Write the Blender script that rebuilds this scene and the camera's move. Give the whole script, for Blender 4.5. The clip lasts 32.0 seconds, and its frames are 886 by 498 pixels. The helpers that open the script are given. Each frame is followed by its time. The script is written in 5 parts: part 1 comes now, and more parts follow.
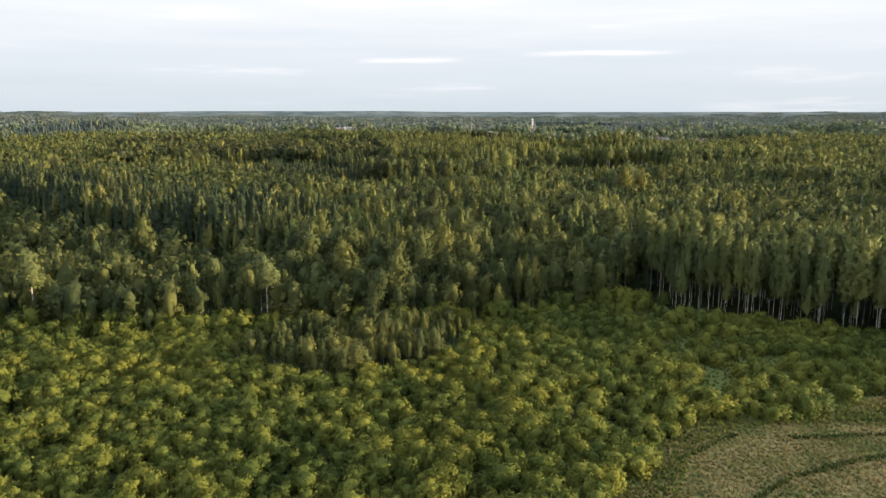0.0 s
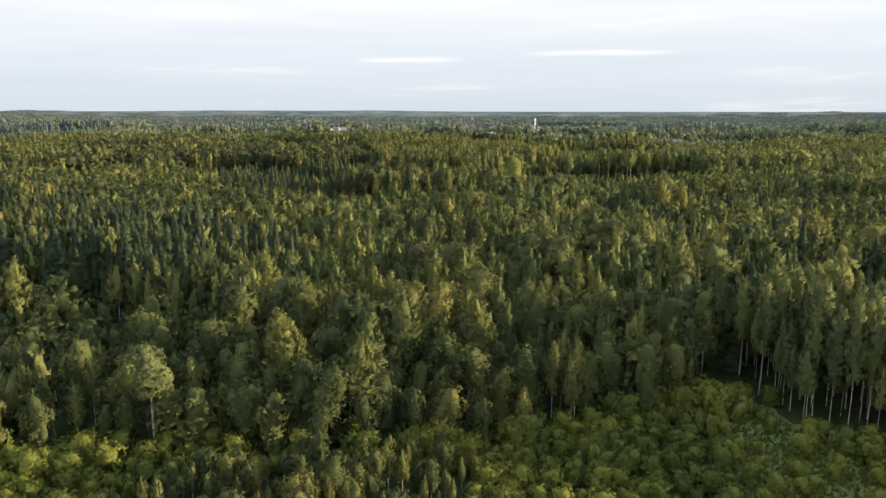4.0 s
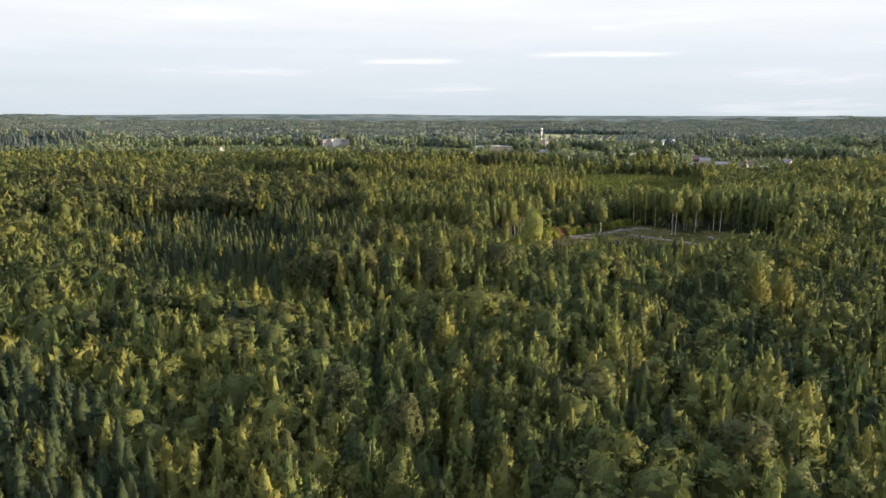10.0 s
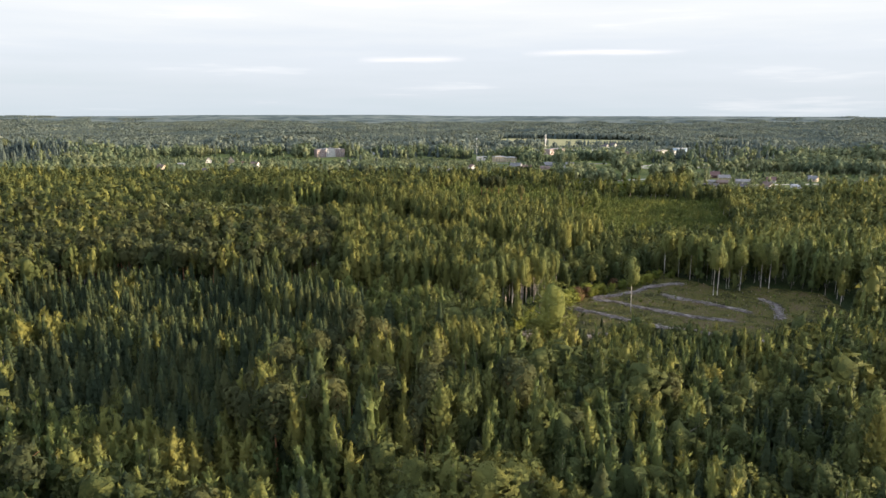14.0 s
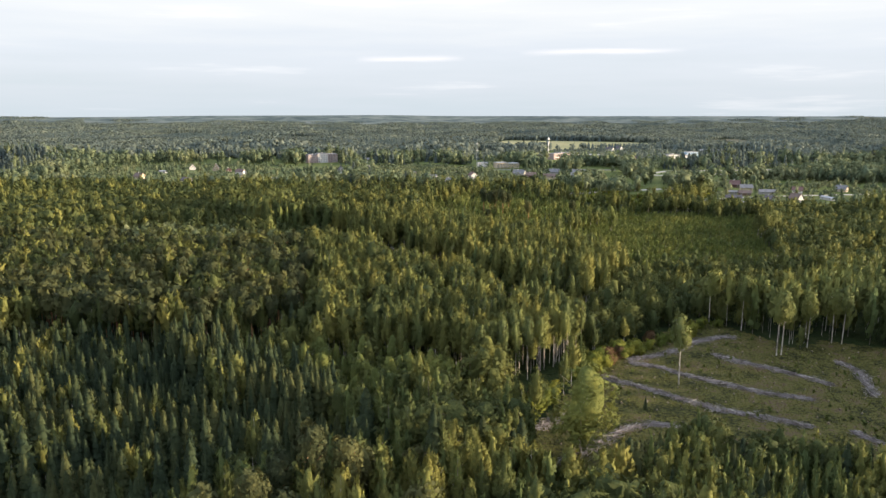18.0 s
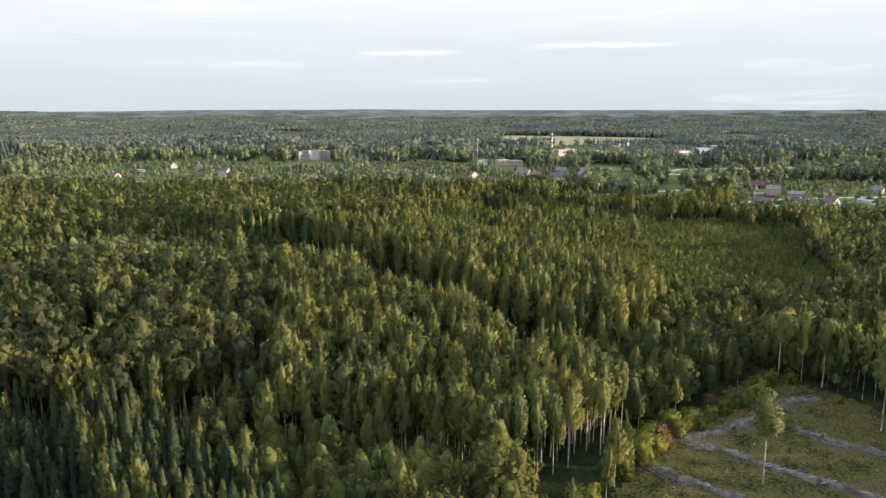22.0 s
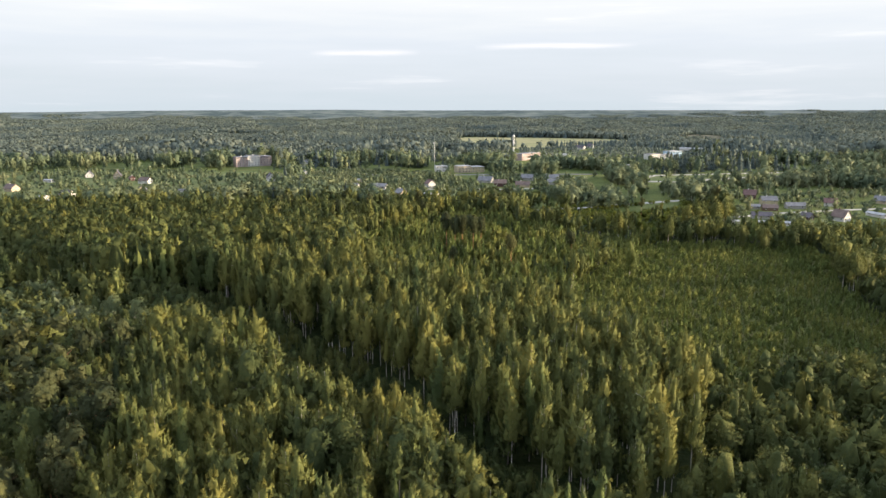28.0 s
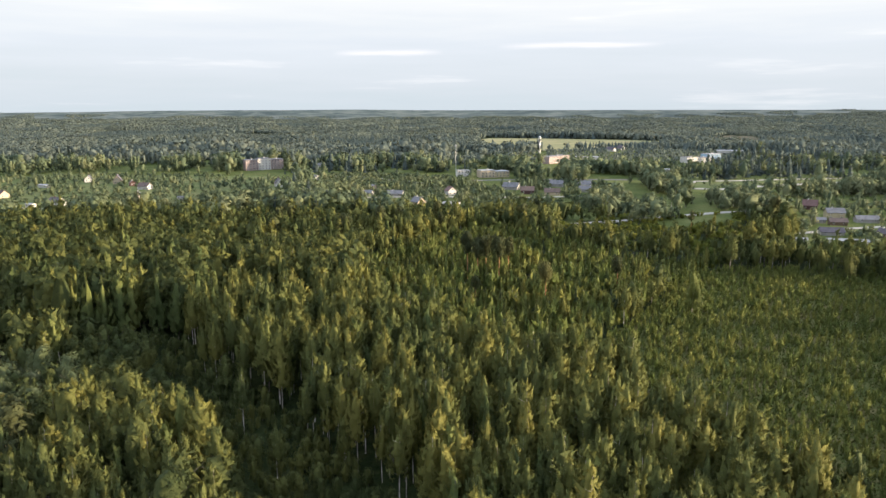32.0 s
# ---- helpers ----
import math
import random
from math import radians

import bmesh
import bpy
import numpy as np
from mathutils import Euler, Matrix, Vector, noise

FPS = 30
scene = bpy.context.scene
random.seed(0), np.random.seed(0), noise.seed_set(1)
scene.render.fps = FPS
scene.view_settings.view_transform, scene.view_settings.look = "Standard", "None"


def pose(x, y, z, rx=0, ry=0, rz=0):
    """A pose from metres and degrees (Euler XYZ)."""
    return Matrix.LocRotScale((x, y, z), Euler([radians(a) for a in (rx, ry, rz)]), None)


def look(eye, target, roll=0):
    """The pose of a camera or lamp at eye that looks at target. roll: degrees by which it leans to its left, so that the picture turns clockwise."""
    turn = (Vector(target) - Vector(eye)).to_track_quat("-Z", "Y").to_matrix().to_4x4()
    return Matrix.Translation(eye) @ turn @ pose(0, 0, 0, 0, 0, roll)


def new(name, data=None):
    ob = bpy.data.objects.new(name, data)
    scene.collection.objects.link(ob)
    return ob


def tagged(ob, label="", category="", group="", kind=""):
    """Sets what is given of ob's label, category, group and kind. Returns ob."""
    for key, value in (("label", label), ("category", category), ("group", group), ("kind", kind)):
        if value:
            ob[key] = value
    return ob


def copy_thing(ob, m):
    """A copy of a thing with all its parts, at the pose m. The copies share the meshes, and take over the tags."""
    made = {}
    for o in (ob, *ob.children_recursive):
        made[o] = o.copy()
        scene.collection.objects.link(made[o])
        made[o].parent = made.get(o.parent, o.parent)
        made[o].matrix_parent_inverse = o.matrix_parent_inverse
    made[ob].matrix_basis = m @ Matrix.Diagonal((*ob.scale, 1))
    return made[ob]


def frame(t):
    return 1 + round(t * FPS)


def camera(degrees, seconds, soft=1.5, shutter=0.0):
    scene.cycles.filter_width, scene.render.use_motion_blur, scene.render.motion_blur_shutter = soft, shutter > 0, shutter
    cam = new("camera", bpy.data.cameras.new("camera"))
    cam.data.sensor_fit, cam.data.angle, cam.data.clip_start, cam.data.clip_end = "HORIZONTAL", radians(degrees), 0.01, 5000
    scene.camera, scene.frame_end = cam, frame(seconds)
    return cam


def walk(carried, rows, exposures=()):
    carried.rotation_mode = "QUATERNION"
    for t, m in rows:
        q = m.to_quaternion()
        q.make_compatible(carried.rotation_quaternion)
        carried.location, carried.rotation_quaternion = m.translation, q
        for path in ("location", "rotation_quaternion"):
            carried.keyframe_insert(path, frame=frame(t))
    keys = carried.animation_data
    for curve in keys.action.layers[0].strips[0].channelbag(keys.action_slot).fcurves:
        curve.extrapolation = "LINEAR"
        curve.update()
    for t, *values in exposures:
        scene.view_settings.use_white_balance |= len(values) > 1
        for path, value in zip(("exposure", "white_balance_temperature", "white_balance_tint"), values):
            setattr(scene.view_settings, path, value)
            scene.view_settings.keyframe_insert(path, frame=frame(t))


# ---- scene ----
cam = camera(63.4, 32.0, soft=1.45)
METRES, EYE, TILT, LEAN, TURN = 490.0, 48.0, -10.8, 0.0, 0.0
ROWS = [
    (0.0, 0.0, 0.0, 0.0, -0.0, 0.0, -0.0),
    (0.5, 0.0003, 0.0153, 0.003, -0.01, -0.04, -0.01),
    (1.0, 0.0005, 0.0308, 0.0061, -0.01, -0.06, -0.02),
    (1.5, 0.0007, 0.0465, 0.0092, -0.02, -0.07, -0.02),
    (2.0, 0.0011, 0.0622, 0.0123, -0.03, -0.07, 0.01),
    (2.5, 0.0014, 0.0779, 0.0154, -0.03, -0.06, 0.03),
    (4.5, 0.0023, 0.1412, 0.0279, -0.04, -0.03, -0.09),
    (5.0, 0.0026, 0.157, 0.0311, -0.03, -0.02, -0.12),
    (5.5, 0.0029, 0.1728, 0.0342, -0.02, 0.0, -0.12),
    (6.0, 0.0032, 0.1887, 0.0372, -0.02, 0.03, -0.13),
    (6.5, 0.0036, 0.2041, 0.0422, -0.0, 0.02, -0.11),
    (7.0, 0.0039, 0.2191, 0.0489, 0.0, 0.05, -0.11),
    (7.5, 0.0043, 0.2339, 0.0557, 0.01, 0.07, -0.11),
    (8.0, 0.0047, 0.2487, 0.0622, 0.04, 0.09, -0.1),
    (8.5, 0.005, 0.2633, 0.069, 0.06, 0.09, -0.12),
    (9.0, 0.0053, 0.278, 0.0759, 0.08, 0.07, -0.12),
    (9.5, 0.0055, 0.2926, 0.0827, 0.09, 0.07, -0.13),
    (10.0, 0.0058, 0.307, 0.0896, 0.1, 0.08, -0.12),
    (10.5, 0.006, 0.3214, 0.0965, 0.12, 0.06, -0.13),
    (11.0, 0.0061, 0.3359, 0.1032, 0.12, 0.07, -0.16),
    (11.5, 0.0064, 0.3502, 0.1101, 0.12, 0.04, -0.17),
    (12.0, 0.0067, 0.3647, 0.1169, 0.13, 0.02, -0.15),
    (12.5, 0.0069, 0.3791, 0.1236, 0.13, -0.01, -0.15),
    (13.0, 0.0072, 0.3935, 0.1305, 0.13, -0.04, -0.17),
    (13.5, 0.0075, 0.4078, 0.1371, 0.14, -0.05, -0.09),
    (14.0, 0.0079, 0.4216, 0.144, 0.15, -0.06, -0.07),
    (14.5, 0.008, 0.4362, 0.1507, 0.14, -0.09, -0.08),
    (16.5, 0.0087, 0.4956, 0.1684, 0.1, -0.1, -0.07),
    (17.0, 0.0089, 0.5108, 0.1713, 0.08, -0.1, 0.0),
    (17.5, 0.0091, 0.5259, 0.1744, 0.07, -0.11, 0.02),
    (18.0, 0.0093, 0.5407, 0.1775, 0.08, -0.11, 0.05),
    (18.5, 0.0097, 0.5557, 0.1805, 0.08, -0.11, 0.05),
    (18.7, 0.0097, 0.5617, 0.1817, 0.08, -0.12, 0.05),
    (18.8, 0.0097, 0.5648, 0.1823, 0.07, -0.42, 0.05),
    (18.9, 0.0098, 0.5678, 0.1829, 0.06, -0.57, 0.05),
    (19.0, 0.0098, 0.5709, 0.1835, 0.06, -0.58, 0.05),
    (19.5, 0.01, 0.5862, 0.1863, 0.04, -0.57, 0.07),
    (20.0, 0.0101, 0.6011, 0.1892, 0.04, -0.57, 0.12),
    (20.5, 0.0105, 0.6159, 0.1922, 0.06, -0.57, 0.11),
    (21.0, 0.0108, 0.6311, 0.1951, 0.06, -0.57, 0.14),
    (21.5, 0.0111, 0.6459, 0.1981, 0.04, -0.58, 0.11),
    (22.0, 0.0116, 0.6611, 0.2008, 0.04, -0.57, 0.11),
    (22.5, 0.0117, 0.6761, 0.2038, 0.0, -0.59, 0.13),
    (23.0, 0.0119, 0.6909, 0.2068, -0.01, -0.59, 0.1),
    (23.5, 0.0123, 0.706, 0.2098, -0.03, -0.6, 0.07),
    (23.6, 0.0123, 0.7090, 0.2104, -1.35, -0.60, 0.32),
    (23.7, 0.0124, 0.7121, 0.2109, -3.0, -0.60, 0.61),
    (23.8, 0.0124, 0.7151, 0.2115, -3.19, -0.60, 0.65),
    (24.0, 0.0125, 0.7213, 0.2126, -3.19, -0.6, 0.65),
    (24.5, 0.013, 0.7364, 0.2152, -3.21, -0.59, 0.67),
    (25.0, 0.0139, 0.7515, 0.2179, -3.21, -0.58, 0.75),
    (25.5, 0.0149, 0.7662, 0.2209, -3.22, -0.59, 0.77),
    (27.5, 0.0189, 0.8259, 0.2322, -3.3, -0.59, 0.77),
    (28.0, 0.02, 0.8406, 0.2351, -3.32, -0.58, 0.78),
    (28.5, 0.0212, 0.8555, 0.2378, -3.33, -0.56, 0.81),
    (29.0, 0.0223, 0.8704, 0.2407, -3.36, -0.57, 0.8),
    (29.5, 0.0234, 0.8852, 0.2435, -3.39, -0.57, 0.83),
    (30.0, 0.0245, 0.9002, 0.2464, -3.41, -0.57, 0.83),
    (30.5, 0.0256, 0.9151, 0.2492, -3.45, -0.57, 0.86),
    (31.0, 0.0267, 0.9298, 0.2521, -3.46, -0.58, 0.85),
    (31.3, 0.0274, 0.9389, 0.2537, -3.46, -0.57, 0.85),
    (31.4, 0.0276, 0.9419, 0.2542, -2.5, -0.57, 0.68),
    (31.5, 0.0279, 0.9449, 0.2548, -1.54, -0.56, 0.52),
    (32.0, 0.0289, 0.9597, 0.2577, -1.54, -0.58, 0.49),
]
walk(cam, [(t, pose(0, 0, EYE, TILT, LEAN, TURN) @ pose(METRES * x, METRES * y, METRES * z, 90 + pitch, roll, yaw)) for t, x, y, z, yaw, pitch, roll in ROWS])

# ---- world, sun ----
SUN_AZ, SUN_EL = 95.0, 8.5      # degrees clockwise from the flight's direction (+y), and above the horizon
az, el = radians(SUN_AZ), radians(SUN_EL)
world = bpy.data.worlds.new("sky")
scene.world = world
world.use_nodes = True
wn, wl = world.node_tree.nodes, world.node_tree.links
wn.clear()


def wnode(kind, **kw):
    n = wn.new(kind)
    for k, v in kw.items():
        n.inputs[k].default_value = v
    return n


w_out, w_bg = wnode("ShaderNodeOutputWorld"), wnode("ShaderNodeBackground")
sky = wnode("ShaderNodeTexSky")
sky.sky_type, sky.sun_disc = "NISHITA", False
sky.sun_elevation, sky.sun_rotation = el, az
sky.air_density, sky.dust_density, sky.ozone_density = 1.0, 1.5, 1.0
tc = wnode("ShaderNodeTexCoord")
sep = wnode("ShaderNodeSeparateXYZ")
wl.new(tc.outputs["Generated"], sep.inputs[0])
# cloud deck: pale blue-grey towards the horizon, bright white higher up, with long thin streaks
streak_map = wnode("ShaderNodeMapping")
streak_map.inputs["Scale"].default_value = (2.2, 2.2, 26.0)
wl.new(tc.outputs["Generated"], streak_map.inputs[0])
streaks = wnode("ShaderNodeTexNoise", Scale=1.6, Detail=5.0, Roughness=0.55)
wl.new(streak_map.outputs[0], streaks.inputs["Vector"])
bend = wnode("ShaderNodeMath")
bend.operation = "MULTIPLY_ADD"
bend.inputs[1].default_value, bend.inputs[2].default_value = 0.10, -0.05
wl.new(streaks.outputs[0], bend.inputs[0])
height = wnode("ShaderNodeMath")
height.operation = "ADD"
wl.new(sep.outputs["Z"], height.inputs[0])
wl.new(bend.outputs[0], height.inputs[1])
deck = wnode("ShaderNodeValToRGB")
wl.new(height.outputs[0], deck.inputs[0])
cr = deck.color_ramp
cr.elements[0].position, cr.elements[0].color = 0.0, (0.56, 0.63, 0.69, 1)
cr.elements[1].position, cr.elements[1].color = 1.0, (1.16, 1.34, 1.72, 1)
for p, c in ((0.03, (0.60, 0.655, 0.72, 1)), (0.075, (0.655, 0.70, 0.77, 1)), (0.125, (0.76, 0.78, 0.81, 1)), (0.2, (0.86, 0.86, 0.86, 1)), (0.40, (0.95, 1.02, 1.15, 1)), (0.6, (1.08, 1.22, 1.52, 1))):
    e = cr.elements.new(p)
    e.color = c
thin = wnode("ShaderNodeValToRGB")
thin.color_ramp.elements[0].position, thin.color_ramp.elements[1].position = 0.60, 0.72
thin.color_ramp.elements[1].color = (0.30, 0.30, 0.30, 1)
wl.new(streaks.outputs[0], thin.inputs[0])
lit = wnode("ShaderNodeMix")
lit.data_type, lit.blend_type = "RGBA", "MIX"
lit.inputs["B"].default_value = (1.0, 0.98, 0.98, 1)
wl.new(thin.outputs[0], lit.inputs["Factor"])
wl.new(deck.outputs[0], lit.inputs["A"])
dim = wnode("ShaderNodeMix")
dim.data_type, dim.blend_type = "RGBA", "MULTIPLY"
dim.inputs["Factor"].default_value, dim.inputs["B"].default_value = 1.0, (0.10, 0.10, 0.10, 1)
wl.new(sky.outputs[0], dim.inputs["A"])
veil = wnode("ShaderNodeMix")
veil.data_type = "RGBA"
veil.inputs["Factor"].default_value = 0.90
wl.new(dim.outputs["Result"], veil.inputs["A"])
wl.new(lit.outputs["Result"], veil.inputs["B"])


def wmath(op, a, b, c=None):
    n = wnode("ShaderNodeMath")
    n.operation = op
    for i, v in enumerate((a, b, c)):
        if v is None:
            continue
        if isinstance(v, (int, float)):
            n.inputs[i].default_value = v
        else:
            wl.new(v, n.inputs[i])
    return n.outputs[0]


# two long bright streaks of cloud, low over the horizon ahead
side = wmath("DIVIDE", sep.outputs["X"], wmath("MAXIMUM", sep.outputs["Y"], 0.05))
glow = None
for mid, half, up, thick in ((-0.045, 0.075, 0.0690, 0.0045), (0.215, 0.115, 0.0745, 0.0055)):
    level = wmath("ADD", sep.outputs["Z"], wmath("MULTIPLY_ADD", streaks.outputs[0], 0.02, -0.010))
    e = wmath("SUBTRACT", 1.0, wmath("MULTIPLY", wmath("ABSOLUTE", wmath("SUBTRACT", level, up), 0), 1 / thick))
    a = wmath("SUBTRACT", 1.0, wmath("POWER", wmath("MULTIPLY", wmath("ABSOLUTE", wmath("SUBTRACT", side, mid), 0), 1 / half), 2.0))
    k = wmath("MULTIPLY", wmath("MAXIMUM", e, 0.0), wmath("MAXIMUM", a, 0.0))
    glow = k if glow is None else wmath("ADD", glow, k)
ahead = wmath("MULTIPLY", glow, wmath("GREATER_THAN", sep.outputs["Y"], 0.1))
band = wnode("ShaderNodeMix")
band.data_type = "RGBA"
band.inputs["B"].default_value = (0.86, 0.84, 0.86, 1)
wl.new(wmath("MULTIPLY", ahead, 0.9), band.inputs["Factor"])
wl.new(veil.outputs["Result"], band.inputs["A"])
wl.new(band.outputs["Result"], w_bg.inputs[0])
w_bg.inputs["Strength"].default_value = 0.81
scene.view_settings.exposure = 0.71
wl.new(w_bg.outputs[0], w_out.inputs[0])

sun = new("sun", bpy.data.lights.new("sun", "SUN"))
sun.data.energy, sun.data.angle, sun.data.color = 8.8, radians(1.5), (1.0, 0.79, 0.56)
sun.matrix_world = look((600, -100, 400), (600 - math.sin(az) * math.cos(el), -100 - math.cos(az) * math.cos(el), 400 - math.sin(el)))

# ---- materials ----


def material(name, ramp, scale=0.3, detail=4.0, rough=0.85, bump=0.0, bump_scale=2.0, fine=0.25, fine_scale=4.0, metal=0.0, translucent=0.0, per_tree=False, leaf_scale=0.0):
    """A surface whose colour runs over ramp (a list of RGB) by noise at two sizes; foliage also by a chance tint of each plant."""
    m = bpy.data.materials.new(name)
    m.use_nodes = True
    n, l = m.node_tree.nodes, m.node_tree.links
    n.clear()
    out = n.new("ShaderNodeOutputMaterial")
    b = n.new("ShaderNodeBsdfPrincipled")
    b.inputs["Roughness"].default_value, b.inputs["Metallic"].default_value = rough, metal
    b.inputs["Specular IOR Level"].default_value = 0.06 if per_tree or rough == 0.85 else 0.25
    geo = n.new("ShaderNodeNewGeometry")
    big, small = n.new("ShaderNodeTexNoise"), n.new("ShaderNodeTexNoise")
    big.inputs["Scale"].default_value, big.inputs["Detail"].default_value = scale, detail
    small.inputs["Scale"].default_value, small.inputs["Detail"].default_value = fine_scale, 3.0
    for t in (big, small):
        l.new(geo.outputs["Position"], t.inputs["Vector"])

    def calc(op, a, c, d=None):
        k = n.new("ShaderNodeMath")
        k.operation = op
        for i, v in enumerate((a, c, d)):
            if v is None:
                continue
            if isinstance(v, (int, float)):
                k.inputs[i].default_value = v
            else:
                l.new(v, k.inputs[i])
        return k.outputs[0]
    # noise lies near 0.5: stretch it
    f = calc("MULTIPLY_ADD", calc("SUBTRACT", big.outputs[0], 0.5), 2.0, 0.5)
    f = calc("MULTIPLY_ADD", calc("SUBTRACT", small.outputs[0], 0.5), fine * 4, f)
    if per_tree:
        tint = n.new("ShaderNodeAttribute")
        tint.attribute_name = "tint"
        info = n.new("ShaderNodeObjectInfo")
        own = calc("LESS_THAN", tint.outputs["Fac"], 0.0)
        chance = calc("MULTIPLY_ADD", own, calc("SUBTRACT", info.outputs["Random"], tint.outputs["Fac"]), tint.outputs["Fac"])
        f = calc("MULTIPLY_ADD", calc("SUBTRACT", chance, 0.5), 0.6, f)
        isle = n.new("ShaderNodeNewGeometry")
        f = calc("MULTIPLY_ADD", calc("SUBTRACT", isle.outputs["Random Per Island"], 0.5), 0.15, f)
    r = n.new("ShaderNodeValToRGB")
    r.color_ramp.elements[0].position, r.color_ramp.elements[0].color = 0.1, (*ramp[0], 1)
    r.color_ramp.elements[1].position, r.color_ramp.elements[1].color = 0.9, (*ramp[-1], 1)
    for i, c in enumerate(ramp[1:-1]):
        r.color_ramp.elements.new(0.1 + 0.8 * (i + 1) / (len(ramp) - 1)).color = (*c, 1)
    l.new(f, r.inputs[0])
    l.new(r.outputs[0], b.inputs["Base Color"])
    if bump:
        bn, bt = n.new("ShaderNodeBump"), n.new("ShaderNodeTexNoise")
        bt.inputs["Scale"].default_value, bt.inputs["Detail"].default_value = bump_scale, 4.0
        l.new(geo.outputs["Position"], bt.inputs["Vector"])
        bn.inputs["Strength"].default_value, bn.inputs["Distance"].default_value = 1.0, bump
        l.new(bt.outputs[0], bn.inputs["Height"])
        l.new(bn.outputs[0], b.inputs["Normal"])
    if translucent:
        tr, mix = n.new("ShaderNodeBsdfTranslucent"), n.new("ShaderNodeMixShader")
        l.new(r.outputs[0], tr.inputs[0])
        if per_tree:
            l.new(bn.outputs[0], tr.inputs["Normal"])
        mix.inputs[0].default_value = translucent
        l.new(b.outputs[0], mix.inputs[1])
        l.new(tr.outputs[0], mix.inputs[2])
        if leaf_scale:
            # ragged gaps between the leaves of a spray
            gaps, leafy = n.new("ShaderNodeTexNoise"), n.new("ShaderNodeAttribute")
            gaps.inputs["Scale"].default_value, gaps.inputs["Detail"].default_value = leaf_scale, 1.0
            l.new(geo.outputs["Position"], gaps.inputs["Vector"])
            leafy.attribute_name = "leafy"
            clear, shown = n.new("ShaderNodeBsdfTransparent"), n.new("ShaderNodeMixShader")
            l.new(calc("GREATER_THAN", gaps.outputs[0], calc("MULTIPLY", leafy.outputs["Fac"], 0.46)), shown.inputs[0])
            l.new(clear.outputs[0], shown.inputs[1])
            l.new(mix.outputs[0], shown.inputs[2])
            l.new(shown.outputs[0], out.inputs[0])
        else:
            l.new(mix.outputs[0], out.inputs[0])
    else:
        l.new(b.outputs[0], out.inputs[0])
    return m


def leaves(name, ramp, leaf_scale=6.0, scale=0.05, fine=0.26):
    return material(name, ramp, scale=scale, detail=2.0, rough=0.7, fine=fine, fine_scale=2.4, bump=0.06, bump_scale=4.5, translucent=0.24, per_tree=True, leaf_scale=leaf_scale)


LEAF = {
    "birch": leaves("birch_leaves", [(0.069, 0.087, 0.033), (0.114, 0.126, 0.039), (0.163, 0.158, 0.044)]),
    "clean": leaves("tall_birch_leaves", [(0.085, 0.106, 0.043), (0.131, 0.150, 0.051), (0.181, 0.188, 0.056)]),
    "aspen": leaves("aspen_leaves", [(0.070, 0.096, 0.036), (0.115, 0.138, 0.045), (0.171, 0.174, 0.050)]),
    "spruce": leaves("spruce_needles", [(0.028, 0.042, 0.024), (0.043, 0.059, 0.028), (0.070, 0.078, 0.031)]),
    "pine": leaves("pine_needles", [(0.042, 0.052, 0.025), (0.064, 0.072, 0.031), (0.092, 0.094, 0.036)]),
    "alder": leaves("alder_leaves", [(0.042, 0.056, 0.021), (0.069, 0.082, 0.028), (0.105, 0.110, 0.032)]),
    "willow": leaves("grey_willow_leaves", [(0.085, 0.106, 0.048), (0.119, 0.142, 0.065), (0.159, 0.172, 0.088)]),
    "bush": leaves("willow_scrub_leaves", [(0.064, 0.084, 0.018), (0.106, 0.122, 0.024), (0.156, 0.158, 0.028)], 8.0),
    "sapling": leaves("sapling_leaves", [(0.087, 0.116, 0.033), (0.129, 0.152, 0.042), (0.175, 0.182, 0.050)], 6.0),
}
LEAF["lone"] = LEAF["clean"]
LEAF["broad"] = leaves("broad_birch_leaves", [(0.062, 0.082, 0.028), (0.099, 0.117, 0.034), (0.141, 0.150, 0.039)])
# distance haze painted into the leaf colours: paler, bluer; fainter on village groves
M_HAZED_WOOD = {
    "spruce": leaves("hazed_far_conifers", [(0.060, 0.082, 0.076), (0.082, 0.106, 0.092), (0.106, 0.130, 0.104)], scale=0.006, fine=0.05),
    "broad": leaves("hazed_far_broadleaves", [(0.084, 0.106, 0.090), (0.118, 0.142, 0.114), (0.152, 0.170, 0.128)], scale=0.006, fine=0.05),
    "grove": leaves("hazed_village_leaves", [(0.074, 0.102, 0.062), (0.112, 0.140, 0.076), (0.154, 0.170, 0.090)], scale=0.02, fine=0.12),
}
BARK = {
    "white": material("white_birch_bark", [(0.10, 0.085, 0.07), (0.34, 0.30, 0.26), (0.52, 0.47, 0.40)], scale=0.8, fine=0.4, fine_scale=5.0, rough=0.7),
    "red": material("orange_pine_bark", [(0.16, 0.09, 0.06), (0.36, 0.17, 0.09), (0.44, 0.24, 0.13)], scale=0.5, fine=0.3, fine_scale=6.0, bump=0.05),
    "grey": material("grey_bark", [(0.07, 0.06, 0.05), (0.14, 0.12, 0.10), (0.24, 0.21, 0.18)], scale=0.5, fine=0.3, fine_scale=6.0, bump=0.05),
}
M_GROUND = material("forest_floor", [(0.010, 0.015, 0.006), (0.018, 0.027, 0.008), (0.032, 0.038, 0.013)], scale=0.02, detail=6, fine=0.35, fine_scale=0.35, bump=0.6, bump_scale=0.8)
M_GRASS = material("green_meadow_grass", [(0.048, 0.068, 0.018), (0.078, 0.098, 0.027), (0.116, 0.122, 0.040)], scale=0.04, fine=0.3, fine_scale=1.5, bump=0.25, bump_scale=3)
